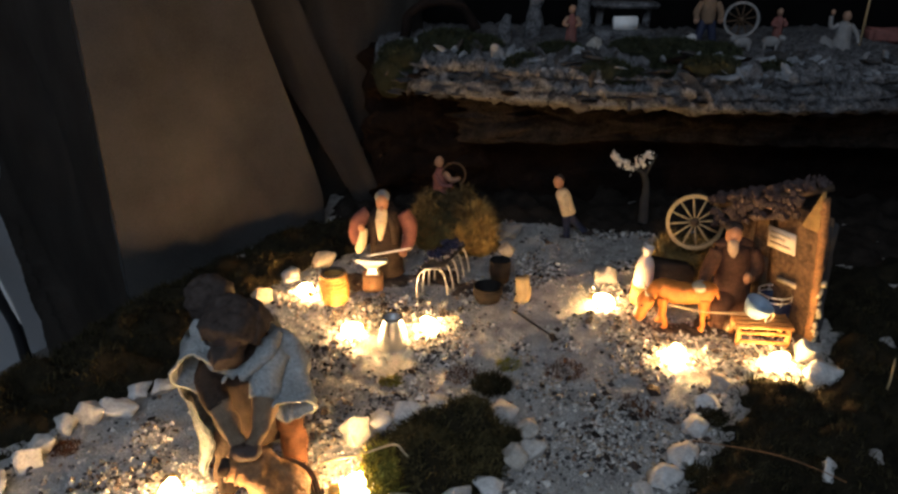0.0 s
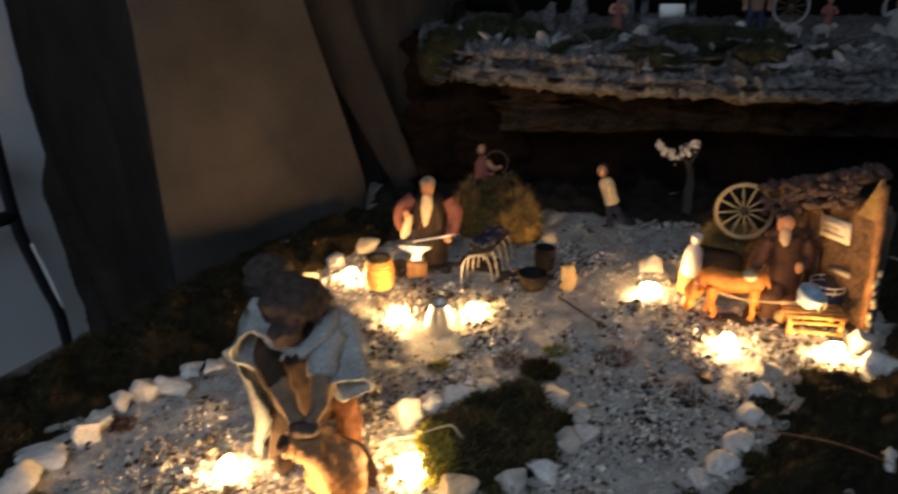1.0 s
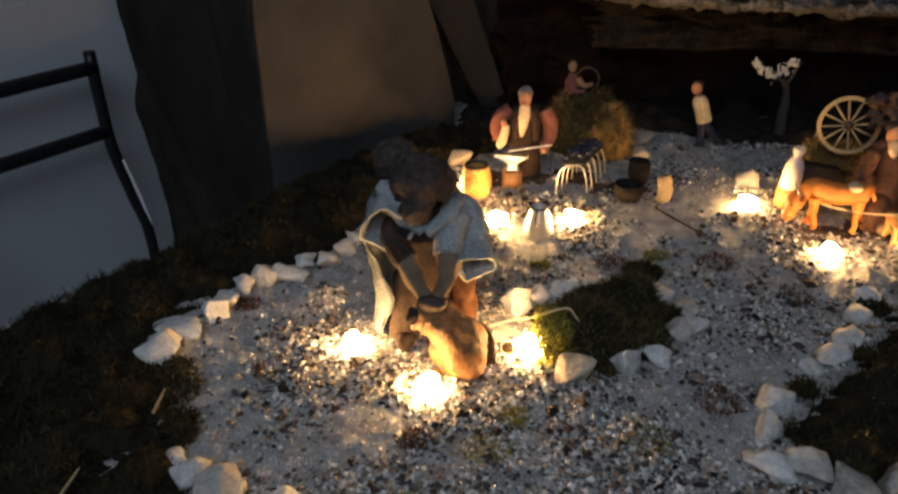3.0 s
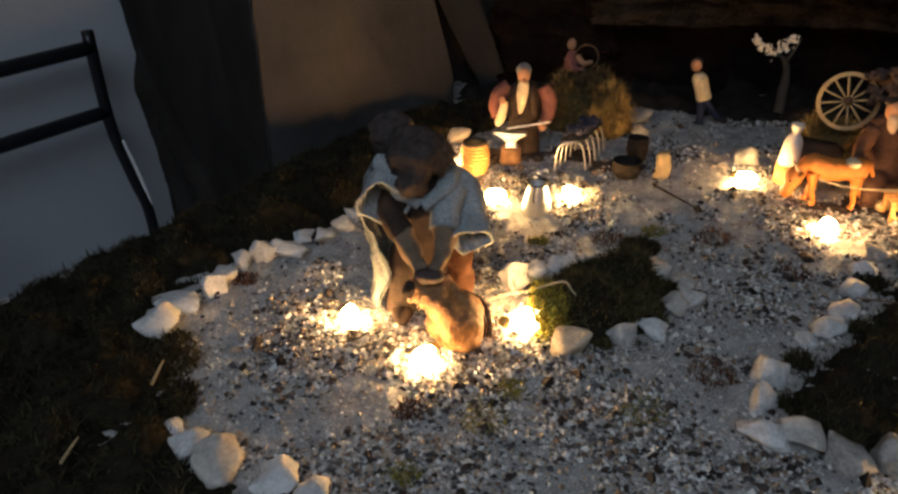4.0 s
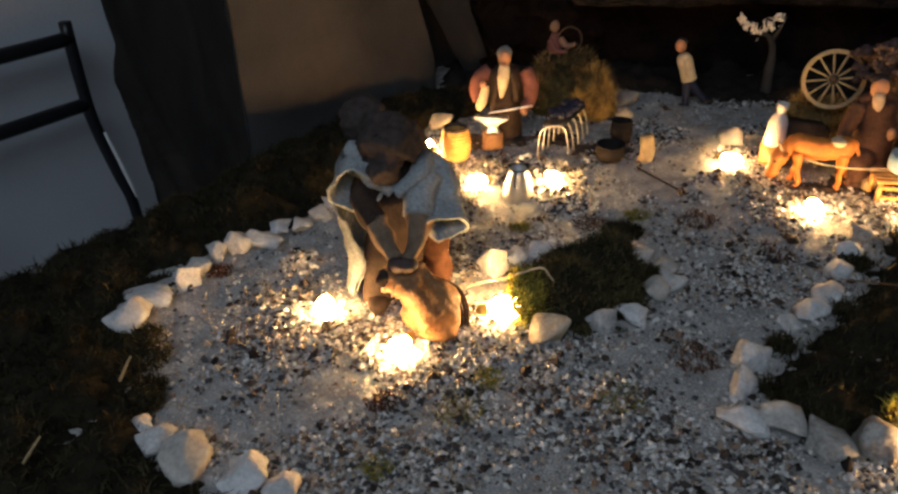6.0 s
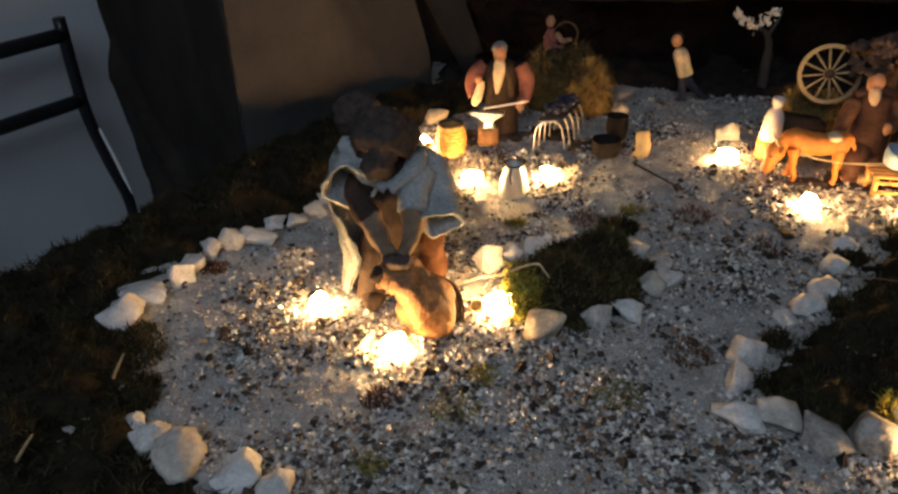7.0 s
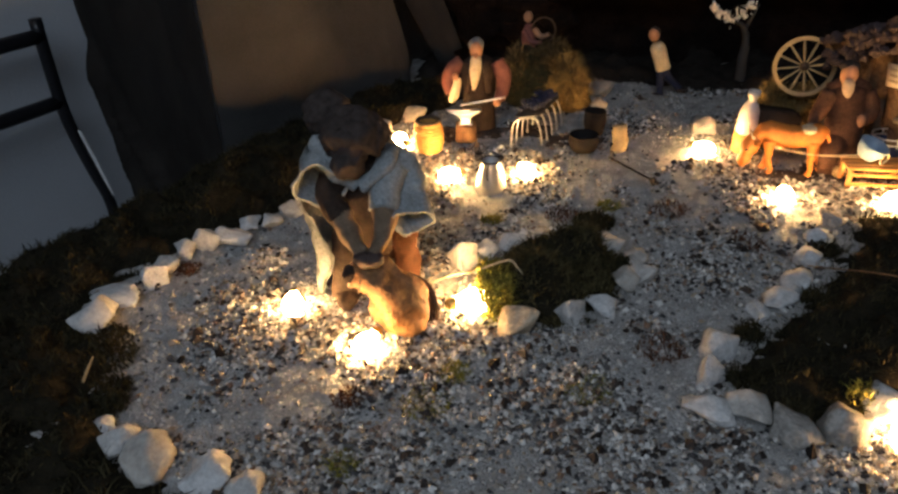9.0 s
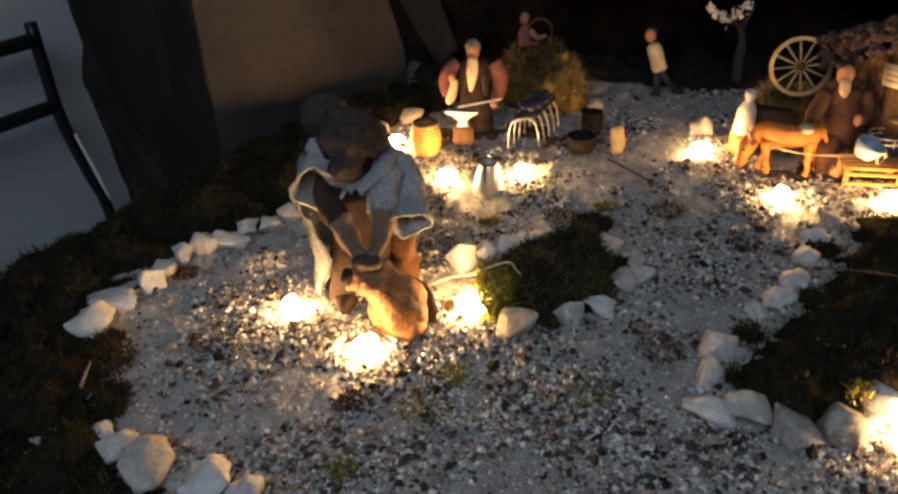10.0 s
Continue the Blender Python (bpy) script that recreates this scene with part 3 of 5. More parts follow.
backdrop("hanging_cloth", (-1.425, 2.242), (-0.706, 1.462), FLOOR + 0.005, 1.5, 1.0, 0.13, 0.0, [(0.13, 0.04, 0.38, -0.45), (0.19, -0.06, 0.61, -0.32)], M_CLOTHSHADE, "length of backdrop cloth darkened for shade, drooping in two folds")
backdrop("hanging_cloth", (-0.700, 1.455), (-0.315, 1.765), FLOOR + 0.005, 1.5, 2.0, 0.0, 0.60, [], M_CLOTH, "grey brown cloth hung nearly flat as a backdrop")
drape("hanging_cloth", (-0.244, 1.88), (-0.171, 1.89), 0.0, 1.2, (-8.05, -5.8), 0.7, 0.004, M_CLOTHD, "slanting strip of grey brown cloth behind the backdrop", 2.0)
drape("hanging_cloth", (-0.52, 1.96), (-0.02, 1.99), -0.04, 1.3, (-0.2, -0.25), 3.0, 0.014, M_CLOTHSHADE, "dark brown cloth hung behind the mossy rock", 2.0)
drape("hanging_cloth", (-0.34, 2.12), (1.6, 2.12), -0.04, 1.5, (0, 0), 9.0, 0.012, M_BLACK, "black cloth hung behind the whole scene", 3.0)


# ---- metal frame by the white wall ----
rack = thing("metal_frame", -1.46, 2.10, FLOOR, "black tubular metal frame with two rails by the white wall", "frame", turn=-116.8)
for s in (0.0, 0.62):
    w = Vector((math.cos(radians(116.8)), math.sin(radians(116.8)), 0)) * 0.07
    bm = tube(bmesh.new(), [(s, 0, 0.85, 0.021), (s, 0, 0.66, 0.021), (s + w.x * 0.1, w.y * 0.1, 0.53, 0.021), (s + w.x * 0.6, w.y * 0.6, 0.36, 0.02), (s + w.x, w.y, 0.24, 0.02), (s + w.x, w.y, 0.0, 0.02)], seg=12, squash=0.9)
    part("post", bm, M_BMETAL, rack)
    # White strip stands in for the bright reflection along the post's bend.
    bm = tube(bmesh.new(), [(s - 0.012 + w.x * 0.15, w.y * 0.15 + 0.019, 0.50, 0.005), (s - 0.012 + w.x * 0.6, w.y * 0.6 + 0.020, 0.37, 0.007), (s - 0.012 + w.x * 0.9, w.y * 0.9 + 0.019, 0.27, 0.005)], seg=6)
    part("worn_edge", bm, M_WHITE, rack, "white strip painted in for the glint on the bend")
for z in (0.80, 0.595):
    part("rail", tube(bmesh.new(), [(0, 0, z, 0.022), (0.3, 0, z, 0.022), (0.62, 0, z, 0.022)], seg=10), M_BMETAL, rack)


# ---- rock shelf ----
def shelf_front(x):
    return 1.60 + 0.20 * np.clip((0.30 - x) / 0.5, 0, 1) - 0.03 * np.clip((x - 0.4) / 0.2, 0, 1) + 0.012 * waves(x, x * 0, 0.12, 51)


def rock_shelf():
    """A jutting layered slab: rings of a section swept along x."""
    xs = np.arange(-0.18, 1.55, 0.005)
    prof = [(0.50, 0.010), (0.30, 0.012), (0.16, 0.010), (0.10, 0.004), (0.06, -0.006), (0.03, -0.022), (0.012, -0.036), (0.03, -0.042), (0.006, -0.055), (0.0, -0.066), (0.018, -0.074), (-0.004, -0.086), (0.012, -0.098), (0.05, -0.108), (0.16, -0.118), (0.50, -0.125)]
    verts, faces, n = [], [], len(prof)
    for i, x in enumerate(xs):
        fy = float(shelf_front(np.array(x)))
        end = max(0.0, 1 - (x + 0.18) / 0.10)
        for k, (dy, dz) in enumerate(prof):
            step = 0.012 * (1 if x > 0.53 else 0) * (1 if k > 7 else 0)
            p = Vector((x * 3.5, fy * 2 + dy * 14, dz * 46))
            q = (noise.fractal(p, 0.9, 2.1, 6) + 0.6 * noise.noise(Vector((x * 9, 0, dz * 120)))) * 0.015
            q += (0.5 - abs(noise.noise(Vector((x * 17 + dz * 30, dy * 18, dz * 60)))) * 2.2) * 0.014
            q -= 0.035 * math.exp(-((x - 0.527 + dz * 0.1) / 0.007) ** 2)
            fine = noise.fractal(Vector((x * 60, dy * 60, dz * 110)), 0.8, 2.2, 3) * 0.011
            verts.append((x, fy + dy - (q + fine) * (1.2 if dy < 0.1 else 0.3) - step + end * 0.05, 0.425 + dz * (1 - end * 0.5) + q * 0.5 + fine))
    for i in range(len(xs) - 1):
        for k in range(n - 1):
            a = i * n + k
            faces.append((a, a + 1, a + n + 1, a + n))
    faces.append(tuple(range(n)))
    ob = new("rock_shelf", mesh_from("rock_shelf", verts, faces, M_BARK, True))
    return tagged(ob, "jutting shelf of layered grey bark like rock", "rock", kind="structure")


rock_shelf()


def rock_wall(name, a, b, z0, z1, bulge, material, label, seed):
    bm = bmesh.new()
    nx, nz = 110, 36
    d = Vector((b[0] - a[0], b[1] - a[1], 0))
    side = Vector((-d.y, d.x, 0)).normalized()
    grid = []
    for j in range(nz + 1):
        row = []
        for i in range(nx + 1):
            p = Vector((a[0], a[1], z0 + (z1 - z0) * j / nz)) + d * (i / nx)
            f = noise.fractal(Vector((p.x * 7, p.y * 7 + seed, p.z * 16)), 0.9, 2.1, 5)
            row.append(bm.verts.new(p - side * f * bulge + d.normalized() * 0.05 * noise.noise(Vector((seed, i * 0.05, j * 0.35)))))
        grid.append(row)
    for r, t in zip(grid, grid[1:]):
        for k in range(nx):
            bm.faces.new((r[k], r[k + 1], t[k + 1], t[k]))
    bmesh.ops.solidify(bm, geom=bm.faces[:], thickness=0.02)
    return solo(name, bm, material, Matrix(), label, "rock", kind="structure")


# Near-black bark colour supplies the shade deep under the shelf.
rock_wall("rock_back", (-0.22, 1.93), (1.55, 1.90), -0.04, 0.42, 0.03, M_BARKD, "bark covered wall coloured near black for the shade under the rock shelf", 1)
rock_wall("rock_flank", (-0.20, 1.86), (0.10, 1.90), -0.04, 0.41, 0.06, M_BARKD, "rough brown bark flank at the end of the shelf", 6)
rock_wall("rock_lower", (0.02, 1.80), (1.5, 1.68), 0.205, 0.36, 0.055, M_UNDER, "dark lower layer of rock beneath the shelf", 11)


# ---- the big figurine with its sack ----
def figurine(name, label, mats, place, build, seed=1, rough=0.0015, size=0.012):
    bm = bmesh.new()
    build(bm)
    rough_up(bm, rough, size, seed)
    rough_up(bm, rough * 0.35, size * 0.35, seed + 1)
    return solo(name, bm, mats, place, label, "figurine")


def open_tube(bm, pts, idx, thick=0.004, seg=28, steps=7, squash=1.0, flutes=0, depth=0.0):
    """A cloth tube with open ends and its own thickness, its mouth fluted into folds."""
    old = set(bm.faces)
    tube(bm, pts, idx, seg, steps, False, squash)
    faces = [f for f in bm.faces if f not in old]
    if flutes:
        mid, n = Vector(pts[-1][:3]), 0
        far = (Vector(pts[0][:3]) - mid).length
        for v in {v for f in faces for v in f.verts}:
            w = max(0.0, 1 - (v.co - mid).length / far)
            out = (v.co - mid).normalized()
            v.co += out * depth * w * math.sin(flutes * math.atan2(out.z, out.x) + 0.8)
    bmesh.ops.recalc_face_normals(bm, faces=faces)
    bmesh.ops.solidify(bm, geom=faces, thickness=thick)


def loft(bm, rows, idx, n=60, steps=6, thick=0.004, ripple=0.0):
    """A cloth through rows of plan points (height, [(x, y), ...]), smooth both ways."""
    lines = [[(*p[:3],) for p in spline([(x, y, z) for x, y in pts], max(2, n // len(pts)))] for z, pts in rows]
    m = min(len(q) for q in lines)
    cols = [spline([q[k] for q in lines], steps) for k in range(m)]
    grid = []
    for j in range(len(cols[0])):
        row = []
        for k in range(m):
            p = Vector(cols[k][j])
            p.y += ripple * math.sin(k * 0.75 + 2 * math.sin(j * 0.12)) * min(1, j / 8)
            row.append(bm.verts.new(p))
        grid.append(row)
    faces = [bm.faces.new((r[k], r[k + 1], t[k + 1], t[k])) for r, t in zip(grid, grid[1:]) for k in range(m - 1)]
    for f in faces:
        f.material_index = idx
    bmesh.ops.solidify(bm, geom=faces, thickness=thick)


def big_figure(bm):
    # 0 wool, 1 brown, 2 face, 3 hair, 4 rust, 5 sleeve
    # tunic, bent back and hips
    tube(bm, [(-0.012, 0.050, 0.215, 0.030), (-0.012, 0.052, 0.19, 0.044), (-0.006, 0.050, 0.14, 0.040), (-0.004, 0.060, 0.09, 0.044), (-0.004, 0.064, 0.05, 0.036)], 1, 26, 8)
    tube(bm, [(-0.026, 0.055, 0.10, 0.028), (-0.034, 0.036, 0.06, 0.026), (-0.036, 0.026, 0.02, 0.024), (-0.036, 0.022, -0.004, 0.025)], 1, 18, 8)
    tube(bm, [(0.030, 0.064, 0.11, 0.026), (0.040, 0.052, 0.08, 0.021), (0.046, 0.046, 0.04, 0.017), (0.047, 0.044, -0.004, 0.016)], 4, 18, 8)
    ball(bm, (-0.036, 0.004, 0.005), (0.017, 0.030, 0.013), 1)
    ball(bm, (0.048, 0.022, 0.005), (0.017, 0.028, 0.013), 1)
    # shoulders, the cloak down the back with one edge turned forward to the ground
    ball(bm, (-0.022, 0.066, 0.188), (0.058, 0.040, 0.032), 0, (0, 8, 0), 26)
    loft(bm, [(0.214, [(-0.074, 0.040), (-0.084, 0.056), (-0.066, 0.086), (-0.02, 0.104), (0.02, 0.098), (0.034, 0.080)]),
              (0.160, [(-0.085, 0.016), (-0.093, 0.030), (-0.086, 0.066), (-0.04, 0.108), (0.03, 0.106), (0.062, 0.080)]),
              (0.120, [(-0.074, 0.014), (-0.085, 0.024), (-0.088, 0.052), (-0.054, 0.102), (0.02, 0.106), (0.052, 0.086)]),
              (0.068, [(-0.052, 0.010), (-0.070, 0.014), (-0.086, 0.050), (-0.062, 0.094), (0.0, 0.098), (0.036, 0.086)]),
              (0.030, [(-0.062, 0.014), (-0.076, 0.018), (-0.087, 0.050), (-0.064, 0.090), (-0.01, 0.095), (0.03, 0.085)]),
              (0.002, [(-0.072, 0.016), (-0.080, 0.020), (-0.090, 0.050), (-0.066, 0.086), (-0.02, 0.092), (0.02, 0.084)])], 0, 72, 6, 0.004, 0.0016)
    # wide sleeve that shows its dark inside, and the arm in it
    open_tube(bm, [(-0.044, 0.086, 0.196, 0.022), (-0.050, 0.060, 0.198, 0.032), (-0.054, 0.030, 0.188, 0.036), (-0.055, 0.002, 0.180, 0.039)], 0, 0.0035, 34, 7, 0.86, 4, 0.005)
    tube(bm, [(-0.050, 0.060, 0.178, 0.018), (-0.052, 0.026, 0.164, 0.018), (-0.042, 0.002, 0.154, 0.017), (-0.028, -0.016, 0.142, 0.0165)], 1, 16, 6)
    tube(bm, [(-0.030, -0.012, 0.146, 0.0155), (-0.014, -0.030, 0.126, 0.0145), (0.004, -0.048, 0.108, 0.0095)], 5, 16, 8)
    # the other sleeve, falling to a flared cuff
    open_tube(bm, [(0.010, 0.080, 0.188, 0.022), (0.034, 0.058, 0.186, 0.027), (0.052, 0.042, 0.170, 0.026), (0.057, 0.026, 0.154, 0.024), (0.060, 0.000, 0.141, 0.027), (0.062, -0.012, 0.136, 0.030)], 0, 0.0035, 34, 8, 0.80, 3, 0.004)
    tube(bm, [(0.030, 0.034, 0.186, 0.024), (0.028, 0.010, 0.170, 0.023), (0.026, -0.008, 0.152, 0.019)], 0, 18, 6)
    tube(bm, [(0.027, -0.002, 0.156, 0.0170), (0.028, -0.026, 0.130, 0.0125), (0.017, -0.050, 0.109, 0.0090)], 5, 16, 8)
    ball(bm, (0.006, -0.056, 0.104), (0.015, 0.013, 0.010), 2, (0, 25, 10))
    ball(bm, (0.018, -0.056, 0.106), (0.013, 0.012, 0.010), 2, (0, -25, -10))
    # crossed collar
    tube(bm, [(-0.070, 0.062, 0.218, 0.012), (-0.048, 0.030, 0.214, 0.019), (-0.026, 0.008, 0.200, 0.016), (-0.004, 0.000, 0.182, 0.010)], 0, 16, 7, squash=0.7)
    tube(bm, [(0.036, 0.056, 0.210, 0.009), (0.028, 0.024, 0.202, 0.016), (0.016, 0.008, 0.194, 0.014), (-0.002, 0.000, 0.180, 0.010)], 0, 16, 7, squash=0.7)
    # bowed head sunk in ragged hair and beard, a dark bundle on the shoulder
    ball(bm, (-0.012, 0.010, 0.232), (0.026, 0.026, 0.026), 2, (30, 0, 0), 22)
    first = len(bm.verts)
    ball(bm, (-0.012, -0.004, 0.217), (0.024, 0.018, 0.020), 3, (20, 0, 8), 24)
    ball(bm, (-0.013, 0.020, 0.248), (0.036, 0.038, 0.030), 3, (35, 0, 0), 36)
    ball(bm, (0.012, 0.030, 0.240), (0.024, 0.030, 0.022), 3, (25, 20, 0), 26)
    ball(bm, (-0.038, 0.028, 0.236), (0.014, 0.024, 0.020), 3, (25, 0, 0), 22)
    ball(bm, (-0.052, 0.074, 0.252), (0.033, 0.032, 0.031), 3, (0, -20, 20), 36)
    bm.verts.ensure_lookup_table()
    for v in bm.verts[first:]:
        v.co += noise.noise_vector(v.co / 0.013) * 0.006 + noise.noise_vector(v.co / 0.005) * 0.0024


figurine("large_figurine", "large bent figurine in a grey wool shawl leaning over a sack", [M_WOOL, M_BROWN, M_FACE, M_HAIR, M_TROUSER, M_SLEEVE], pose(-0.262, 0.80, 0), big_figure, 3, 0.0048, 0.022)

bm = tube(bmesh.new(), [(-0.044, -0.016, 0.090, 0.013), (-0.034, -0.013, 0.085, 0.014), (-0.020, -0.008, 0.076, 0.022), (-0.004, -0.002, 0.058, 0.031), (0.008, 0.0, 0.036, 0.034), (0.016, -0.002, 0.012, 0.031), (0.018, -0.004, -0.006, 0.026)], 0, 26, 7)
tube(bm, [(-0.018, 0.0, 0.102, 0.004), (-0.006, 0.003, 0.090, 0.012), (0.012, 0.006, 0.068, 0.018), (0.026, 0.006, 0.040, 0.018), (0.028, 0.004, 0.012, 0.014)], 0, 18, 7)
rough_up(bm, 0.008, 0.030, 5)
for v in bm.verts:
    v.co += noise.noise_vector(Vector((v.co.x * 70 + v.co.z * 60, v.co.y * 70, (v.co.z - v.co.x) * 18))) * 0.0042
rough_up(bm, 0.0026, 0.006, 6)
sack = thing("sack", -0.228, 0.752, 0, "slumped brown leather sack lit from below by lamps", "sack")
part("body", bm, M_LEATHER, sack)
bm = tube(bmesh.new(), [(-0.034 + 0.004 * math.sin(a), -0.008 + 0.0185 * math.cos(a), 0.078 + 0.0175 * math.sin(a), 0.0016) for a in (2 * math.pi * i / 18 for i in range(19))], seg=6, steps=1)
part("tie", bm, M_WOODD, sack, "dark cord round its neck")
bm = bmesh.new()
ball(bm, (-0.047, -0.0175, 0.0905), (0.012, 0.012, 0.010), 0, (0, -40, 0), 16)
part("mouth", rough_up(bm, 0.004, 0.012, 4), M_BROWN, sack, "dark gathered mouth")
canes = thing("cane_bundle", -0.196, 0.768, -0.004, "bundle of thin bent canes leaning by the sack", "canes")
for k in range(4):
    o = 0.0042 * k
    part("cane", tube(bmesh.new(), [(-0.025 + o * 0.3, 0.02, 0.066, 0.0018), (0.0 + o, 0.012, 0.055, 0.002), (0.014 + o, 0.0, 0.03, 0.002), (0.014 + o, -0.006, -0.006, 0.002)], seg=6), M_WOODD, canes)


# ---- the smith ----
def smith(bm):
    # 0 brown, 1 rust, 2 skin, 3 cream, 4 hair
    tube(bm, [(0, 0.004, 0.158, 0.016), (0, 0.002, 0.146, 0.036), (0, 0, 0.122, 0.043), (0, -0.002, 0.088, 0.038), (0, 0, 0.06, 0.037), (0, 0, 0.0, 0.042)], 0, 22, 6, squash=0.72)
    for k in (-1, 1):
        tube(bm, [(k * 0.010, -0.030, 0.150, 0.006), (k * 0.018, -0.036, 0.125, 0.007), (k * 0.022, -0.034, 0.09, 0.006)], 0, 8)
    ball(bm, (-0.004, -0.014, 0.172), (0.0130, 0.0155, 0.020), 2, (20, 0, 0), 16)
    ball(bm, (-0.004, -0.006, 0.182), (0.0155, 0.0175, 0.014), 5, (15, 0, 0), 16)
    tube(bm, [(-0.004, -0.030, 0.172, 0.003), (-0.004, -0.034, 0.166, 0.0045), (-0.004, -0.031, 0.162, 0.003)], 2, 8)
    tube(bm, [(-0.004, -0.026, 0.162, 0.0105), (-0.005, -0.036, 0.142, 0.012), (-0.007, -0.040, 0.118, 0.0085), (-0.009, -0.040, 0.100, 0.0025)], 3, 12, 6)
    tube(bm, [(0.036, 0, 0.146, 0.015), (0.050, -0.006, 0.120, 0.0165), (0.050, -0.022, 0.095, 0.014), (0.042, -0.038, 0.078, 0.010)], 1, 14, 6)
    ball(bm, (0.038, -0.044, 0.074), (0.009, 0.008, 0.008), 2)
    tube(bm, [(-0.034, 0, 0.146, 0.015), (-0.054, -0.008, 0.130, 0.0165), (-0.060, -0.020, 0.108, 0.0145), (-0.056, -0.032, 0.090, 0.011)], 1, 14, 6)
    tube(bm, [(-0.042, -0.032, 0.122, 0.007), (-0.044, -0.038, 0.104, 0.009), (-0.050, -0.040, 0.086, 0.010), (-0.054, -0.040, 0.074, 0.006)], 3, 10, 5)
    ball(bm, (-0.046, -0.040, 0.128), (0.007, 0.007, 0.009), 2)


figurine("smith_figurine", "bearded smith figurine with rust sleeves behind the anvil", [M_BROWN, M_RUST, M_SKIN, M_CREAM, M_HAIR, M_GREY], pose(-0.133, 1.455, 0), smith, 4)
anvil = thing("anvil", -0.158, 1.395, 0, "small pale iron anvil on a wooden stump", "anvil")
bm = lathe(bmesh.new(), [(0.0001, 0), (0.023, 0), (0.021, 0.010), (0.020, 0.028), (0.021, 0.034), (0.0001, 0.036)], seg=18)
part("stump", rough_up(bm, 0.003, 0.012, 3), M_LOG, anvil)
bm = bmesh.new()
tiers = [(-0.015, 0.015, 0.010, 0.034), (-0.010, 0.010, 0.008, 0.040), (-0.009, 0.009, 0.007, 0.047), (-0.020, 0.018, 0.009, 0.056), (-0.036, 0.030, 0.010, 0.062), (-0.040, 0.032, 0.009, 0.066)]
rings = [[bm.verts.new(p) for p in ((a, -w * (0.3 if a < -0.03 else 1), z), (b, -w, z), (b, w, z), (a, w * (0.3 if a < -0.03 else 1), z))] for a, b, w, z in tiers]
for a, b in zip(rings, rings[1:]):
    for k in range(4):
        bm.faces.new((a[k], a[(k + 1) % 4], b[(k + 1) % 4], b[k]))
bm.faces.new(rings[0][::-1])
bm.faces.new(rings[-1])
bmesh.ops.bevel(bm, geom=bm.edges[:], offset=0.001, segments=1, affect="EDGES")
part("body", bm, M_STEEL, anvil, smooth=False)
bm = tube(bmesh.new(), [(-0.168, 1.392, 0.075, 0.0022), (-0.125, 1.397, 0.081, 0.002), (-0.078, 1.402, 0.088, 0.0022)], seg=8)
solo("iron_rod", bm, M_WIRE, Matrix(), "thin bright iron rod laid over the anvil", "rod")

basket = thing("barrel_basket", -0.230, 1.338, 0, "round bulging woven cane basket glowing orange", "basket")
for k in range(9):
    z = 0.004 + 0.0068 * k
    r = 0.0215 + 0.0055 * math.sin(math.pi * (k + 0.5) / 9)
    part("cane_ring", tube(bmesh.new(), [(r * math.cos(a), r * math.sin(a), z + 0.0006 * math.sin(a * 10 + k * 3.14), 0.0042) for a in (2 * math.pi * i / 40 for i in range(41))], seg=6, steps=1), M_WICKER, basket)
part("base", lathe(bmesh.new(), [(0.0001, 0.0), (0.022, 0.0), (0.022, 0.004), (0.0001, 0.005)]), M_WICKER, basket)
part("rim", tube(bmesh.new(), [(0.022 * math.cos(a), 0.022 * math.sin(a), 0.063, 0.0038) for a in (2 * math.pi * i / 20 for i in range(21))], seg=6, steps=1), M_WOODD, basket)

can = thing("milk_can", -0.104, 1.205, -0.024, "zinc milk can with a narrow dark mouth", "can")
part("body", lathe(bmesh.new(), [(0.0001, 0), (0.029, 0), (0.030, 0.003), (0.027, 0.02), (0.021, 0.045), (0.017, 0.056), (0.0175, 0.062), (0.015, 0.062), (0.014, 0.052), (0.0001, 0.05)], seg=28), M_STEEL, can)
part("rim", tube(bmesh.new(), [(0.0175 * math.cos(a), 0.0175 * math.sin(a), 0.062, 0.0016) for a in (2 * math.pi * i / 24 for i in range(25))], seg=6, steps=1), M_IRON, can)
part("handle", tube(bmesh.new(), [(-0.004, -0.017, 0.06, 0.0013), (-0.006, -0.024, 0.052, 0.0013), (-0.006, -0.026, 0.038, 0.0013), (-0.004, -0.022, 0.03, 0.0013)], seg=6), M_IRON, can)

forge = thing("forge_stand", -0.045, 1.40, 0, "small forge table of bent bright wire legs with dark coals", "stand", turn=12)
for k in range(5):
    y = -0.042 + 0.024 * k
    x = 0.017 * k
    part("wire_leg", tube(bmesh.new(), [(x - 0.030, y, 0.0, 0.0019), (x - 0.029, y, 0.03, 0.0019), (x - 0.024, y, 0.052, 0.0019), (x - 0.010, y, 0.060, 0.0019), (x + 0.012, y, 0.060, 0.0019), (x + 0.024, y, 0.050, 0.0019), (x + 0.032, y, 0.02, 0.0019), (x + 0.034, y, 0.0, 0.0019)], seg=6), M_WIRE, forge)
bm = box(bmesh.new(), (-0.026, -0.036, 0.060), (0.026, 0.058, 0.067), 0.002)
for w in bm.verts:
    w.co.x += 0.70 * (w.co.y + 0.042)
part("tray", bm, M_IRON, forge)
g = random.Random(8)
coal_mesh = finish(rough_up(ball(bmesh.new(), (0, 0, 0), 1.0, seg=7), 0.35, 0.8, 3), "coal", M_BLUE, False)
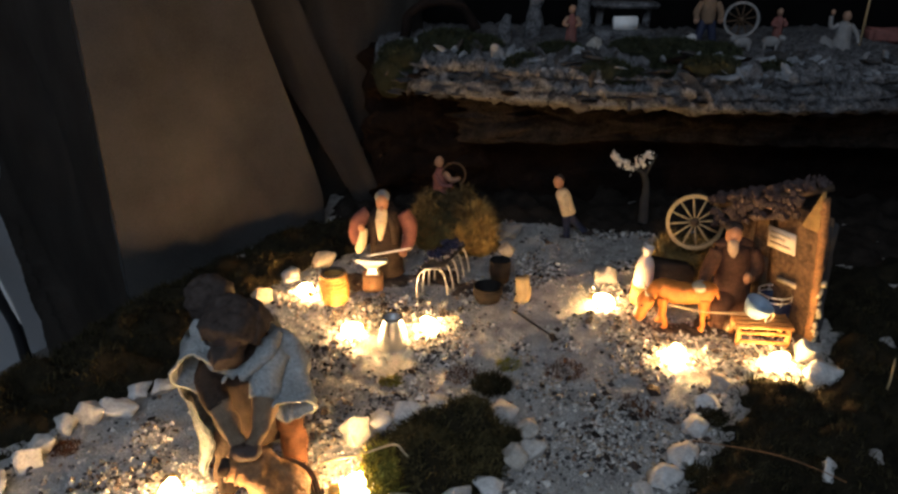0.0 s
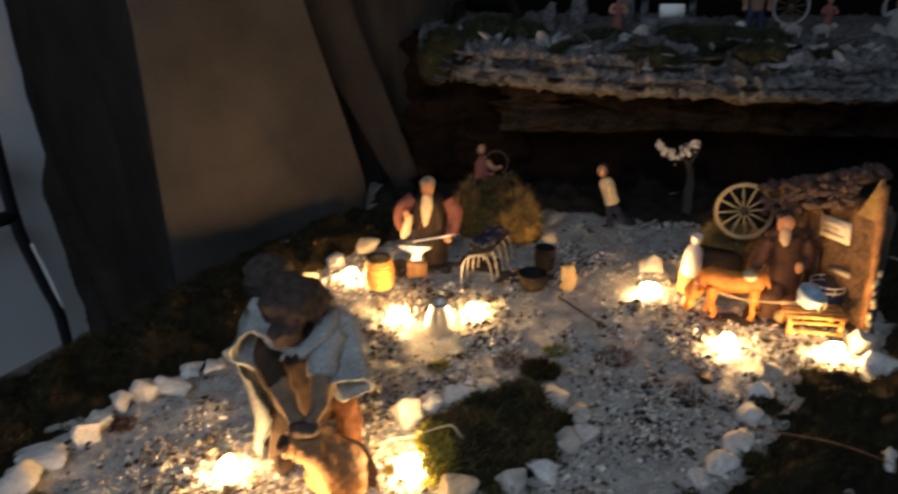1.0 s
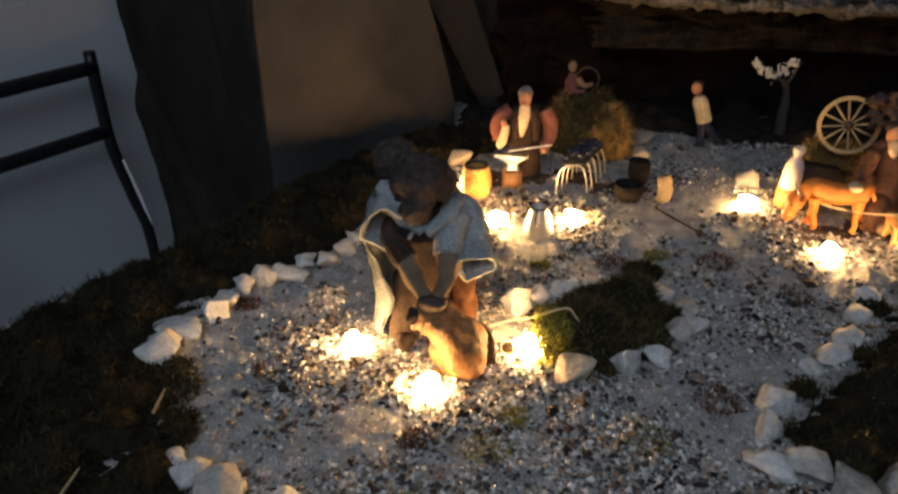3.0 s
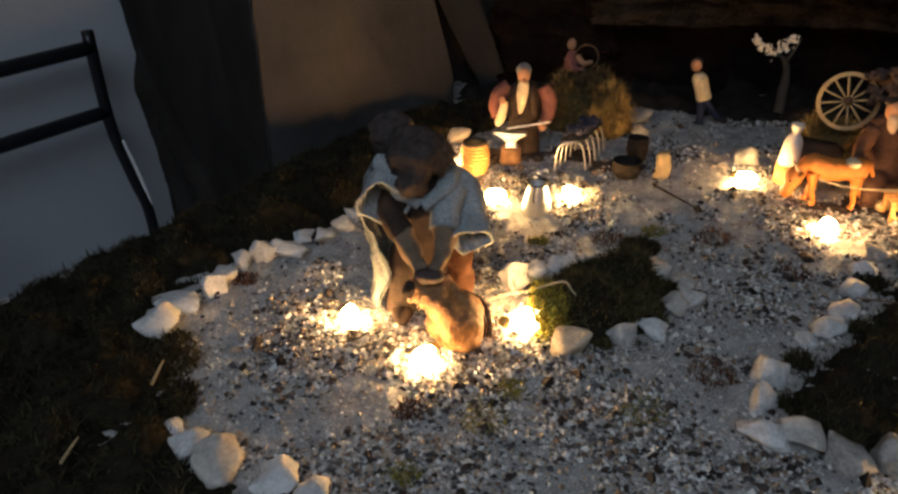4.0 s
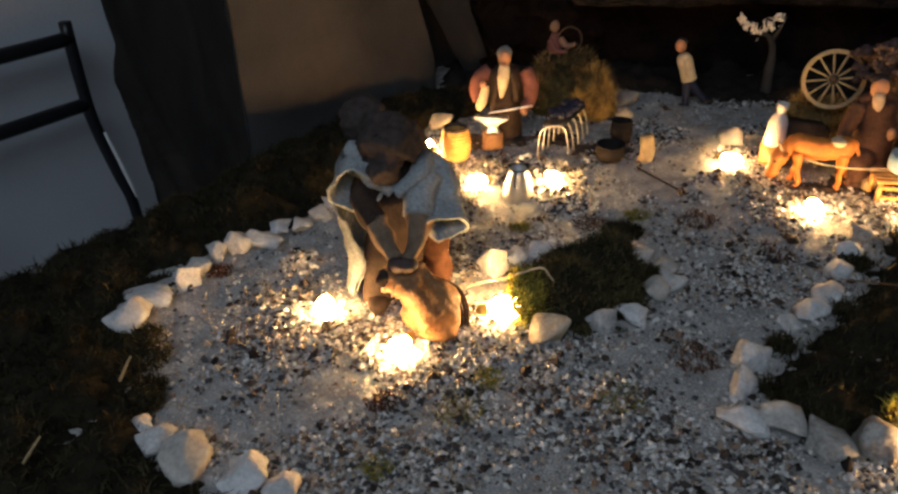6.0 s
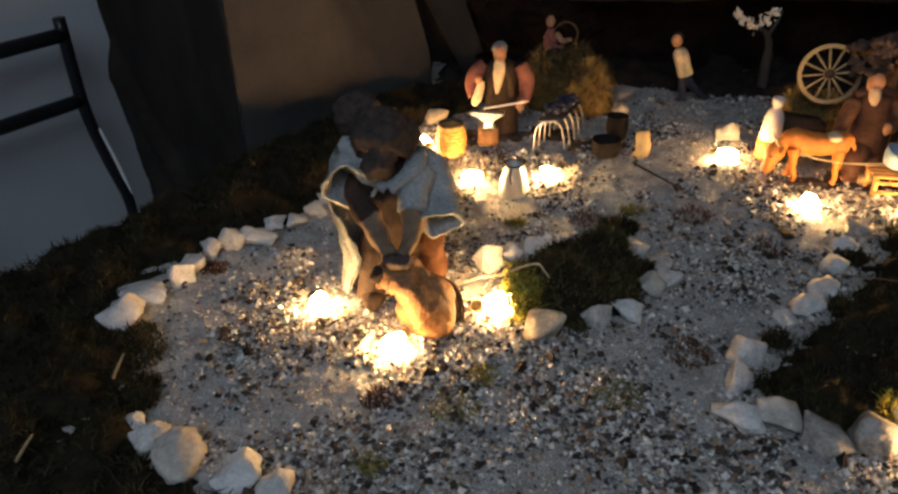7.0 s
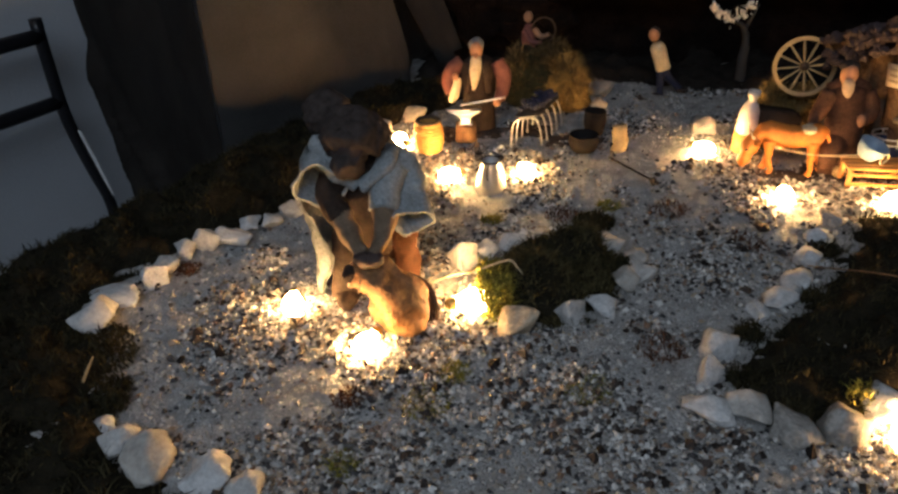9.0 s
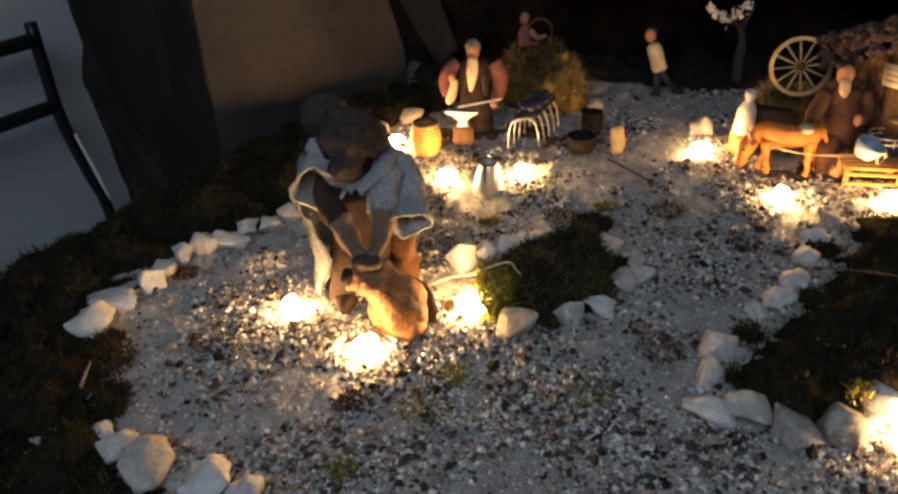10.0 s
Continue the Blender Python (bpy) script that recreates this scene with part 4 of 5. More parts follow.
for _ in range(44):
    fy = g.uniform(-0.030, 0.054)
    coal = new("coal", coal_mesh)
    coal.parent = forge
    coal.matrix_basis = pose(g.uniform(-0.024, 0.024) + 0.70 * (fy + 0.042), fy, 0.071 + g.uniform(0, 0.010), 0, 0, g.uniform(0, 360)) @ Matrix.Diagonal((g.uniform(0.004, 0.008), g.uniform(0.004, 0.008), 0.005, 1))


# ---- hay ----
def straw_mound(x, y, rx, ry, h, count, seed, label, base=0.0, blade_mat=M_STRAW, core=M_HAY, long=0.020, lump=0.014):
    ob = thing("straw_heap", x, y, base, label, "straw")
    bm = bmesh.new()
    ball(bm, (0, 0, h * 0.2), (rx * 0.86, ry * 0.86, h * 0.72), 0, (0, 0, 0), 26)
    rough_up(bm, 0.030, 0.045, seed)
    rough_up(bm, 0.010, 0.015, seed)
    part("mound", bm, core, ob)
    g = np.random.default_rng(seed)
    a, w = g.uniform(0, 6.283, count), np.sqrt(g.uniform(0, 1, count))
    px, py = rx * w * np.cos(a), ry * w * np.sin(a)
    pz = h * 0.12 + h * 0.82 * np.sqrt(np.clip(1 - w ** 1.8, 0, 1)) + g.normal(0, 0.006, count) + lump * waves(px, py, 0.05, seed)
    v, f = blades(g, px, py, pz, long, 0.0020, 2.2)
    me = new("loose_straw", mesh_from("loose_straw", v, f, blade_mat, False))
    me.parent = ob
    me["kind"] = "stuff"
    return ob


straw_mound(-0.010, 1.615, 0.092, 0.055, 0.138, 3800, 61, "dark mossy heap of old straw behind the forge", 0.0, M_OLDSTRAW, M_MOSSUP, 0.024, 0.022)
straw_mound(0.052, 1.590, 0.056, 0.040, 0.118, 2600, 64, "drooping bunch of yellow straw on the mossy heap", 0.0, M_STRAW, M_HAY, 0.034, 0.020)
straw_mound(0.49, 1.44, 0.075, 0.04, 0.105, 3000, 62, "heap of orange straw under the cart wheel")


# ---- pots by the path ----
def pot(name, x, y, r, h, material, label, category):
    ob = thing(name, x, y, 0, label, category)
    part("body", lathe(bmesh.new(), [(0.0001, 0), (r * 0.8, 0), (r, h * 0.5), (r * 0.95, h), (r * 0.86, h), (r * 0.85, h * 0.5), (r * 0.6, h * 0.15), (0.0001, h * 0.12)], seg=22), material, ob)
    part("rim", tube(bmesh.new(), [(r * 0.92 * math.cos(a), r * 0.92 * math.sin(a), h, r * 0.07) for a in (2 * math.pi * i / 22 for i in range(23))], seg=6, steps=1), material, ob)
    return ob


pot("cauldron", 0.078, 1.345, 0.030, 0.030, M_SOOT, "squat black iron cauldron on the gravel", "cauldron")
pot("bucket", 0.108, 1.43, 0.023, 0.048, M_SOOT, "dark tarred bucket beside the path", "bucket")
bm = tube(bmesh.new(), [(0, 0, -0.004, 0.015), (0.002, 0, 0.02, 0.0145), (-0.002, 0.002, 0.048, 0.013)], seg=10)
rough_up(bm, 0.004, 0.012, 4)
solo("split_log", bm, M_WOODP, pose(0.148, 1.345, 0), "short split log standing upright", "log")
bm = tube(bmesh.new(), [(0.125, 1.30, 0.002, 0.002), (0.15, 1.262, 0.001, 0.002), (0.19, 1.20, 0.001, 0.0016)], seg=8)
solo("wooden_shaft", bm, M_BARKD, Matrix(), "dark stick lying on the gravel", "stick")


# ---- walking boy, flying figure ----
def boy(bm):
    # 0 cream, 1 blue, 2 skin, 3 hair
    tube(bm, [(-0.006, 0, 0.122, 0.010), (-0.005, 0, 0.11, 0.017), (0, 0, 0.085, 0.017), (0.004, 0, 0.06, 0.018)], 0, 12)
    ball(bm, (-0.012, -0.003, 0.142), (0.012, 0.012, 0.015), 2)
    ball(bm, (-0.009, 0.002, 0.147), (0.0125, 0.012, 0.012), 3)
    tube(bm, [(0.0, 0, 0.066, 0.012), (0.02, 0, 0.03, 0.009), (0.040, 0, 0.006, 0.007)], 1, 10)
    tube(bm, [(0.0, 0, 0.066, 0.012), (-0.004, -0.004, 0.03, 0.009), (-0.008, -0.006, 0.0, 0.008)], 1, 10)
    ball(bm, (0.044, -0.004, 0.004), (0.015, 0.007, 0.005), 3)
    ball(bm, (-0.013, -0.008, 0.004), (0.014, 0.007, 0.005), 3)
    tube(bm, [(-0.004, -0.016, 0.115, 0.007), (-0.002, -0.02, 0.09, 0.006), (0.0, -0.018, 0.07, 0.005)], 0, 8)


figurine("boy_figurine", "slim boy figurine in cream shirt and dark trousers striding", [M_CREAM, M_BLUE, M_SKIN, M_HAIR], pose(0.290, 1.665, 0.002, 0, -9, 0), boy, 6, 0.001)


def reaper(bm):
    tube(bm, [(0, 0, 0.02, 0.024), (0, 0, 0.08, 0.018), (0, 0, 0.12, 0.017), (0, 0, 0.145, 0.008)], 0, 12)
    ball(bm, (-0.002, -0.004, 0.162), (0.011, 0.011, 0.014), 1)
    tube(bm, [(0.012, -0.006, 0.135, 0.008), (0.028, -0.014, 0.118, 0.007), (0.048, -0.02, 0.125, 0.005)], 1, 8)
    tube(bm, [(-0.012, -0.006, 0.13, 0.008), (0.004, -0.022, 0.108, 0.006), (0.03, -0.024, 0.108, 0.005)], 0, 8)


figurine("woman_figurine", "red dressed figurine half hidden behind the straw", [M_RUSTD, M_SKIND], pose(-0.022, 1.757, 0.0), reaper, 7, 0.001)
bm = tube(bmesh.new(), [(0.012 + 0.028 * math.cos(a), 1.735, 0.135 + 0.030 * math.sin(a), 0.002) for a in (radians(d) for d in range(-60, 181, 20))], seg=6, steps=1)
solo("hoop", bm, M_WOODD, Matrix(), "thin dark wooden hoop held by the red figurine", "hoop")


# ---- ox, wheel and hut ----
def ox(bm):
    tube(bm, [(0.058, 0, 0.072, 0.010), (0.050, 0, 0.074, 0.020), (0.024, 0, 0.070, 0.0205), (-0.012, 0, 0.070, 0.021), (-0.034, 0, 0.076, 0.020), (-0.048, 0, 0.070, 0.014), (-0.058, -0.003, 0.056, 0.011)], 0, 16, 6)
    tube(bm, [(-0.050, -0.002, 0.068, 0.011), (-0.062, -0.004, 0.054, 0.0155), (-0.069, -0.006, 0.037, 0.0125), (-0.073, -0.008, 0.021, 0.0100), (-0.074, -0.008, 0.013, 0.006)], 0, 12, 5)
    for x, y, b in ((-0.034, -0.012, 0.010), (-0.026, 0.012, -0.006), (0.040, -0.012, 0.004), (0.052, 0.012, 0.014)):
        tube(bm, [(x, y, 0.066, 0.012), (x + b * 0.2, y, 0.044, 0.0085), (x + b * 0.5, y, 0.024, 0.0055), (x + b, y, 0.008, 0.005), (x + b - 0.003, y, 0.0, 0.0065)], 0, 10)
    for s in (-1, 1):
        tube(bm, [(-0.058, s * 0.008, 0.064, 0.0035), (-0.064, s * 0.017, 0.070, 0.0028), (-0.067, s * 0.017, 0.080, 0.001)], 1, 7)
        ball(bm, (-0.056, s * 0.019, 0.060), (0.005, 0.010, 0.006), 0, (0, 20, 0), 10)
        ball(bm, (-0.071, s * 0.0115 - 0.006, 0.047), (0.0025, 0.002, 0.003), 2, (0, 0, 0), 8)
    tube(bm, [(0.060, 0, 0.082, 0.004), (0.068, 0, 0.062, 0.0028), (0.067, 0, 0.030, 0.0022)], 0, 6)
    ball(bm, (0.030, -0.002, 0.084), (0.017, 0.017, 0.010), 1, (0, 0, 0), 14)


figurine("ox_figurine", "orange brown painted ox figurine with lowered head", [M_COW, M_CREAM, M_HAIR], pose(0.432, 1.24, 0.0, 0, 0, -8), ox, 9, 0.0026, 0.013)
for o in (0.0, 0.006):
    bm = tube(bmesh.new(), [(0.40, 1.215, 0.058 + o * 0.4, 0.001), (0.47, 1.205, 0.048, 0.001), (0.56, 1.19, 0.050 + o, 0.001)], seg=6)
    solo("rein", bm, M_CREAM, Matrix(), "thin pale cord stretched from the ox", "cord", "cords of the ox")


def cart_wheel(x, y, z, r, m, label, spokes, rim_mat, spoke_mat, hub=True):
    ob = new("cart_wheel")
    ob.matrix_world = m
    tagged(ob, label, "wheel")
    bm = bmesh.new()
    rings = []
    for k in range(40):
        a = 2 * math.pi * k / 40
        c, s = math.cos(a), math.sin(a)
        rings.append([bm.verts.new((q * c, w, q * s)) for q, w in ((r, -0.005), (r, 0.005), (r * 0.87, 0.005), (r * 0.87, -0.005))])
    for a, b in zip(rings, rings[1:] + rings[:1]):
        for k in range(4):
            bm.faces.new((a[k], a[(k + 1) % 4], b[(k + 1) % 4], b[k]))
    bmesh.ops.recalc_face_normals(bm, faces=bm.faces[:])
    part("rim", bm, rim_mat, ob, smooth=False)
    for k in range(spokes):
        a = 2 * math.pi * (k + 0.3) / spokes
        c, s = math.cos(a), math.sin(a)
        part("spoke", tube(bmesh.new(), [(r * 0.1 * c, 0, r * 0.1 * s, r * 0.035), (r * 0.5 * c, 0, r * 0.5 * s, r * 0.042), (r * 0.9 * c, 0, r * 0.9 * s, r * 0.035)], seg=6, steps=1), spoke_mat, ob)
    if hub:
        bm = lathe(bmesh.new(), [(0.0001, -0.010), (r * 0.10, -0.010), (r * 0.15, -0.004), (r * 0.15, 0.006), (0.0001, 0.008)], seg=14)
        bm.transform(Matrix.Rotation(radians(90), 4, "X"))
        part("hub", bm, M_WOODD, ob)
    return ob


cart_wheel(0, 0, 0, 0.056, pose(0.492, 1.392, 0.150, -10, 0, -14), "pale wooden spoked cart wheel leaning on straw", 12, M_WOODP, M_WOODP)

pitcher = thing("pitcher", 0.383, 1.335, 0, "white glazed pitcher on a squat wooden stump", "pitcher")
bm = lathe(bmesh.new(), [(0.0001, 0), (0.022, 0), (0.020, 0.02), (0.020, 0.040), (0.0001, 0.040)], seg=14)
rough_up(bm, 0.003, 0.014, 2)
part("stump", bm, M_WOODO, pitcher)
bm = lathe(bmesh.new(), [(0.0001, 0.036), (0.018, 0.036), (0.0195, 0.042), (0.0185, 0.064), (0.017, 0.084), (0.0125, 0.096), (0.0075, 0.101), (0.0075, 0.106), (0.0105, 0.112), (0.0115, 0.122), (0.0085, 0.122), (0.006, 0.108), (0.0001, 0.104)], seg=22)
bm.transform(pose(0, 0, 0, 0, 3, 0))
part("body", bm, M_GLAZE, pitcher)
bm = box(bmesh.new(), (-0.05, -0.02, 0), (0.05, 0.03, 0.075), 0.01)
rough_up(bm, 0.008, 0.03, 3)
solo("cloth_pack", bm, M_BROWN, pose(0.44, 1.36, 0.0, 0, 0, -10), "dark brown cloth pack behind the ox", "pack")


def seated(bm):
    # 0 brown coat, 1 skin, 2 cream, 3 hair
    tube(bm, [(0, 0, 0.15, 0.018), (0.0, 0, 0.14, 0.032), (0.004, -0.002, 0.10, 0.038), (0.0, -0.01, 0.06, 0.042), (-0.01, -0.015, 0.0, 0.048)], 0, 16, squash=0.8)
    ball(bm, (-0.010, -0.008, 0.170), (0.0145, 0.0155, 0.019), 1)
    tube(bm, [(-0.014, -0.020, 0.164, 0.008), (-0.014, -0.026, 0.150, 0.010), (-0.012, -0.028, 0.135, 0.004)], 2, 9)
    ball(bm, (-0.008, 0.002, 0.182), (0.017, 0.018, 0.011), 3)
    tube(bm, [(-0.034, 0.004, 0.140, 0.012), (0.0, 0.006, 0.150, 0.014), (0.032, 0.004, 0.140, 0.012)], 0, 12)
    tube(bm, [(0.03, 0, 0.135, 0.016), (0.042, -0.012, 0.105, 0.015), (0.022, -0.03, 0.092, 0.010)], 0, 10)
    ball(bm, (0.017, -0.034, 0.094), (0.008, 0.008, 0.012), 1)
    tube(bm, [(-0.03, 0, 0.135, 0.016), (-0.05, -0.012, 0.10, 0.014), (-0.062, -0.03, 0.085, 0.010)], 0, 10)
    ball(bm, (-0.068, -0.034, 0.084), (0.012, 0.009, 0.006), 2)
    tube(bm, [(-0.015, -0.03, 0.05, 0.024), (-0.03, -0.05, 0.045, 0.02), (-0.032, -0.052, 0.01, 0.014), (-0.035, -0.06, 0.004, 0.012)], 0, 10)


figurine("seated_figurine", "seated old figurine in reddish brown coat and flat cap", [M_COAT, M_SKIN, M_TAN, M_HAIR], pose(0.537, 1.285, 0.0), seated, 11)


def hut():
    ob = thing("hut", 0.572, 1.36, 0, "small rustic hut of plaster and bark with a lumpy roof", "hut", turn=-67.7)
    ob.matrix_world = pose(0.576, 1.362, 0, 4.5, 0, -67.7)
    # local x runs along the front wall, +y lies behind it
    bm = bmesh.new()
    for lo, hi in (((-0.02, 0.0, -0.01), (0.045, 0.014, 0.185)), ((0.045, 0.0, 0.125), (0.085, 0.014, 0.205)), ((0.085, 0.0, -0.01), (0.205, 0.014, 0.245))):
        box(bm, lo, hi, 0.002)
    bmesh.ops.subdivide_edges(bm, edges=[e for e in bm.edges if e.calc_length() > 0.02], cuts=5, use_grid_fill=True)
    rough_up(bm, 0.0035, 0.018, 4)
    part("front_wall", bm, M_MORTAR, ob, "mottled brown plaster wall")
    # Dark panel fills the doorway in place of its unlit hollow.
    part("door", box(bmesh.new(), (0.044, 0.006, 0.0), (0.086, 0.011, 0.126), 0.001), M_WOODD, ob)
    bm = box(bmesh.new(), (0.190, 0.0, -0.01), (0.206, 0.026, 0.235), 0.002)
    bmesh.ops.subdivide_edges(bm, edges=[e for e in bm.edges if e.calc_length() > 0.02], cuts=8, use_grid_fill=True)
    rough_up(bm, 0.005, 0.02, 5)
    part("side_wall", bm, M_BARKROCK, ob, "side wall faced with grey bark")
    part("corner_post", rough_up(tube(bmesh.new(), [(0.206, -0.006, -0.005, 0.008), (0.207, -0.006, 0.12, 0.007), (0.197, -0.004, 0.285, 0.0075)], seg=10, steps=14), 0.004, 0.012, 2), M_LEATHER, ob, "rough brown corner post")
    g = random.Random(5)
    quoin = finish(rough_up(box(bmesh.new(), (-0.006, -0.006, -0.006), (0.006, 0.006, 0.006), 0.002), 0.002, 0.008, 3), "quoin", M_CREAM)
    for k in range(10):
        o = new("quoin", quoin)
        o.parent = ob
        o.matrix_basis = pose(0.213 + g.uniform(-0.002, 0.002), -0.002 + g.uniform(-0.004, 0.004), 0.012 + 0.013 * k + g.uniform(-0.004, 0.004), g.uniform(-20, 20), g.uniform(-20, 20), g.uniform(-30, 30)) @ Matrix.Diagonal((g.uniform(0.5, 1.0), 0.8, g.uniform(0.5, 1.0), 1))
    slope = pose(0, 0, 0.207) @ pose(0, 0, 0, -4, -25, 0)
    bm = box(bmesh.new(), (-0.030, -0.028, -0.006), (0.172, 0.06, 0.006), 0.002)
    bm.transform(slope)
    roof = part("roof_board", bm, M_WOODD, ob)
    bm = bmesh.new()
    a, b, c = (0.162, 0.222), (0.200, 0.222), (0.196, 0.296)
    near, back = [bm.verts.new((x, -0.012, z)) for x, z in (a, b, c)], [bm.verts.new((x, -0.004, z)) for x, z in (a, b, c)]
    bm.faces.new(near)
    bm.faces.new(back[::-1])
    for k in range(3):
        bm.faces.new((near[k], back[k], back[(k + 1) % 3], near[(k + 1) % 3]))
    bmesh.ops.recalc_face_normals(bm, faces=bm.faces[:])
    part("gable", bm, M_GABLE, ob, "ochre three cornered gable board", smooth=False)
    for k in range(290):
        edge = k % 5 < 2
        u = g.uniform(-0.040, 0.188)
        v = -0.034 + g.uniform(-0.008, 0.004) if edge else g.uniform(-0.036, 0.06)
        z = g.uniform(-0.036, 0.014) if edge else 0.008 + g.uniform(-0.002, 0.012)
        o = new("roof_clump", STONES[k % len(STONES)])
        o.parent = roof
        q = g.uniform(0.0065, 0.011)
        o.matrix_basis = slope @ pose(u, v, z, g.uniform(0, 360), g.uniform(0, 360), 0) @ Matrix.Diagonal((q * g.uniform(0.9, 1.3), q, q, 1))
        o.material_slots[0].link = "OBJECT"
        o.material_slots[0].material = M_ROOF
    return ob


M_ROOF = mat("roof_bark", (0.060, 0.044, 0.042), 0.95, 2, 0.5, 0.8, dist=0.003)
hut_ob = hut()
for name, x0, x1, z0, z1, label, lines in (("sign", 0.098, 0.162, 0.146, 0.186, "pale paper sign with unreadable faded lines", 3), ("notice", 0.125, 0.170, 0.085, 0.094, "narrow yellowed paper strip on the plaster", 0)):
    ob = thing(name, 0.572, 1.36, 0, label, "sign")
    ob.matrix_world = pose(0.576, 1.362, 0, 4.5, 0, -67.7)
    page = part("sheet", box(bmesh.new(), (x0, -0.008, z0), (x1, -0.005, z1), 0.0005, m=pose(0, 0, 0, 0, -4, 0)), M_PAPER if lines else M_INK, ob)
    for k in range(lines):
        z = z1 - 0.009 - 0.010 * k
        part("text_line", box(bmesh.new(), (x0 + 0.008, -0.0092, z - 0.002), (x1 - 0.010 - 0.012 * (k % 2), -0.0084, z + 0.002), m=pose(0, 0, 0, 0, -4, 0)), M_INK, page)

bench = thing("slatted_stool", 0.565, 1.185, 0, "small slatted wooden stool lit orange by a lamp", "stool", turn=-6)
for x in (-0.043, 0.043):
    for y in (-0.022, 0.022):
        part("leg", box(bmesh.new(), (x - 0.004, y - 0.004, -0.004), (x + 0.004, y + 0.004, 0.038), 0.001), M_WOODO, bench)
for k in range(4):
    part("slat", box(bmesh.new(), (-0.05, -0.028 + 0.015 * k, 0.038), (0.05, -0.016 + 0.015 * k, 0.043), 0.001), M_WOODO, bench)
for z in (0.008, 0.026):
    part("rail", box(bmesh.new(), (-0.043, -0.0275, z), (0.043, -0.0225, z + 0.006), 0.001), M_WOODO, bench)

pan = thing("pan", 0.548, 1.19, 0.047, "pale blue enamel pan tipped on the stool", "pan")
bm = lathe(bmesh.new(), [(0.0001, 0.0), (0.018, 0.0), (0.026, 0.010), (0.030, 0.022), (0.028, 0.022), (0.024, 0.011), (0.016, 0.003), (0.0001, 0.002)], seg=26)
bm.transform(pose(0, 0, 0.006, 14, 20, 0) @ Matrix.Diagonal((0.86, 0.86, 1.25, 1)))
part("bowl", bm, M_PALEBLUE, pan)
bm = tube(bmesh.new(), [(0.010 * math.cos(a), 0.0, 0.010 * math.sin(a), 0.0018) for a in (2 * math.pi * i / 14 for i in range(15))], seg=6, steps=1)
bm.transform(pose(0.026, -0.014, 0.006, 10, 0, 30))
part("ring_handle", bm, M_CREAM, pan)
brazier = thing("brazier", 0.605, 1.235, 0, "dark round brazier with a glowing ember", "brazier")
part("drum", lathe(bmesh.new(), [(0.0001, 0), (0.026, 0), (0.030, 0.03), (0.030, 0.062), (0.027, 0.062), (0.026, 0.045), (0.0001, 0.044)], seg=24), M_BLUE, brazier)
for z in (0.064, 0.074):
    part("wire_ring", tube(bmesh.new(), [(0.030 * math.cos(a), 0.030 * math.sin(a), z, 0.0013) for a in (2 * math.pi * i / 26 for i in range(27))], seg=6, steps=1), M_WIRE, brazier)
for k in range(8):
    a = 2 * math.pi * k / 8
    part("wire", tube(bmesh.new(), [(0.030 * math.cos(a), 0.030 * math.sin(a), 0.058, 0.001), (0.030 * math.cos(a), 0.030 * math.sin(a), 0.075, 0.001)], seg=5, steps=1), M_WIRE, brazier)
bm = bmesh.new()
ball(bm, (0.006, -0.008, 0.048), (0.009, 0.007, 0.004), seg=8)
part("ember", bm, M_EMBER, brazier, "small glowing ember")
bm = bmesh.new()
box(bm, (-0.016, -0.010, 0), (0.016, 0.010, 0.016), 0.002)
solo("wood_block", bm, M_WOODP, pose(0.53, 1.225, 0.0, 0, 0, 15), "small pale block of wood on the ground", "block")


# ---- blossoming dry tree under the shelf ----
tree = thing("dry_tree", 0.484, 1.733, -0.03, "leafless little tree with pale ragged blossoms", "tree")
bm = tube(bmesh.new(), [(0, 0, -0.01, 0.013), (-0.002, 0, 0.08, 0.012), (-0.006, -0.005, 0.15, 0.008), (-0.03, -0.015, 0.185, 0.004)], seg=9)
tube(bm, [(-0.012, -0.008, 0.165, 0.005), (0.0, -0.02, 0.20, 0.003), (0.006, -0.025, 0.225, 0.002)], seg=7)
tube(bm, [(-0.03, -0.015, 0.183, 0.005), (-0.07, -0.022, 0.195, 0.003), (-0.095, -0.025, 0.22, 0.002)], seg=7)
rough_up(bm, 0.003, 0.02, 3)
part("trunk", bm, M_BARKROCK, tree)
g = random.Random(12)
bm = bmesh.new()
for k in range(130):
    t = g.uniform(-1, 1)
    x, z = -0.052 + 0.048 * t, 0.192 + 0.030 * abs(t) + g.gauss(0, 0.007)
    c = Vector((x + g.gauss(0, 0.004), -0.026 + g.gauss(0, 0.008), z))
    q = [bm.verts.new(c + Vector((g.gauss(0, 1), g.gauss(0, 1), g.gauss(0, 1))).normalized() * g.uniform(0.004, 0.008)) for _ in range(4)]
    for f in ((0, 1, 2), (0, 2, 3), (0, 3, 1), (1, 3, 2)):
        bm.faces.new([q[i] for i in f])
part("blossom", bm, M_BLOOM, tree, "ragged pale blossoms", smooth=False)
tree.children[-1]["kind"] = "stuff"


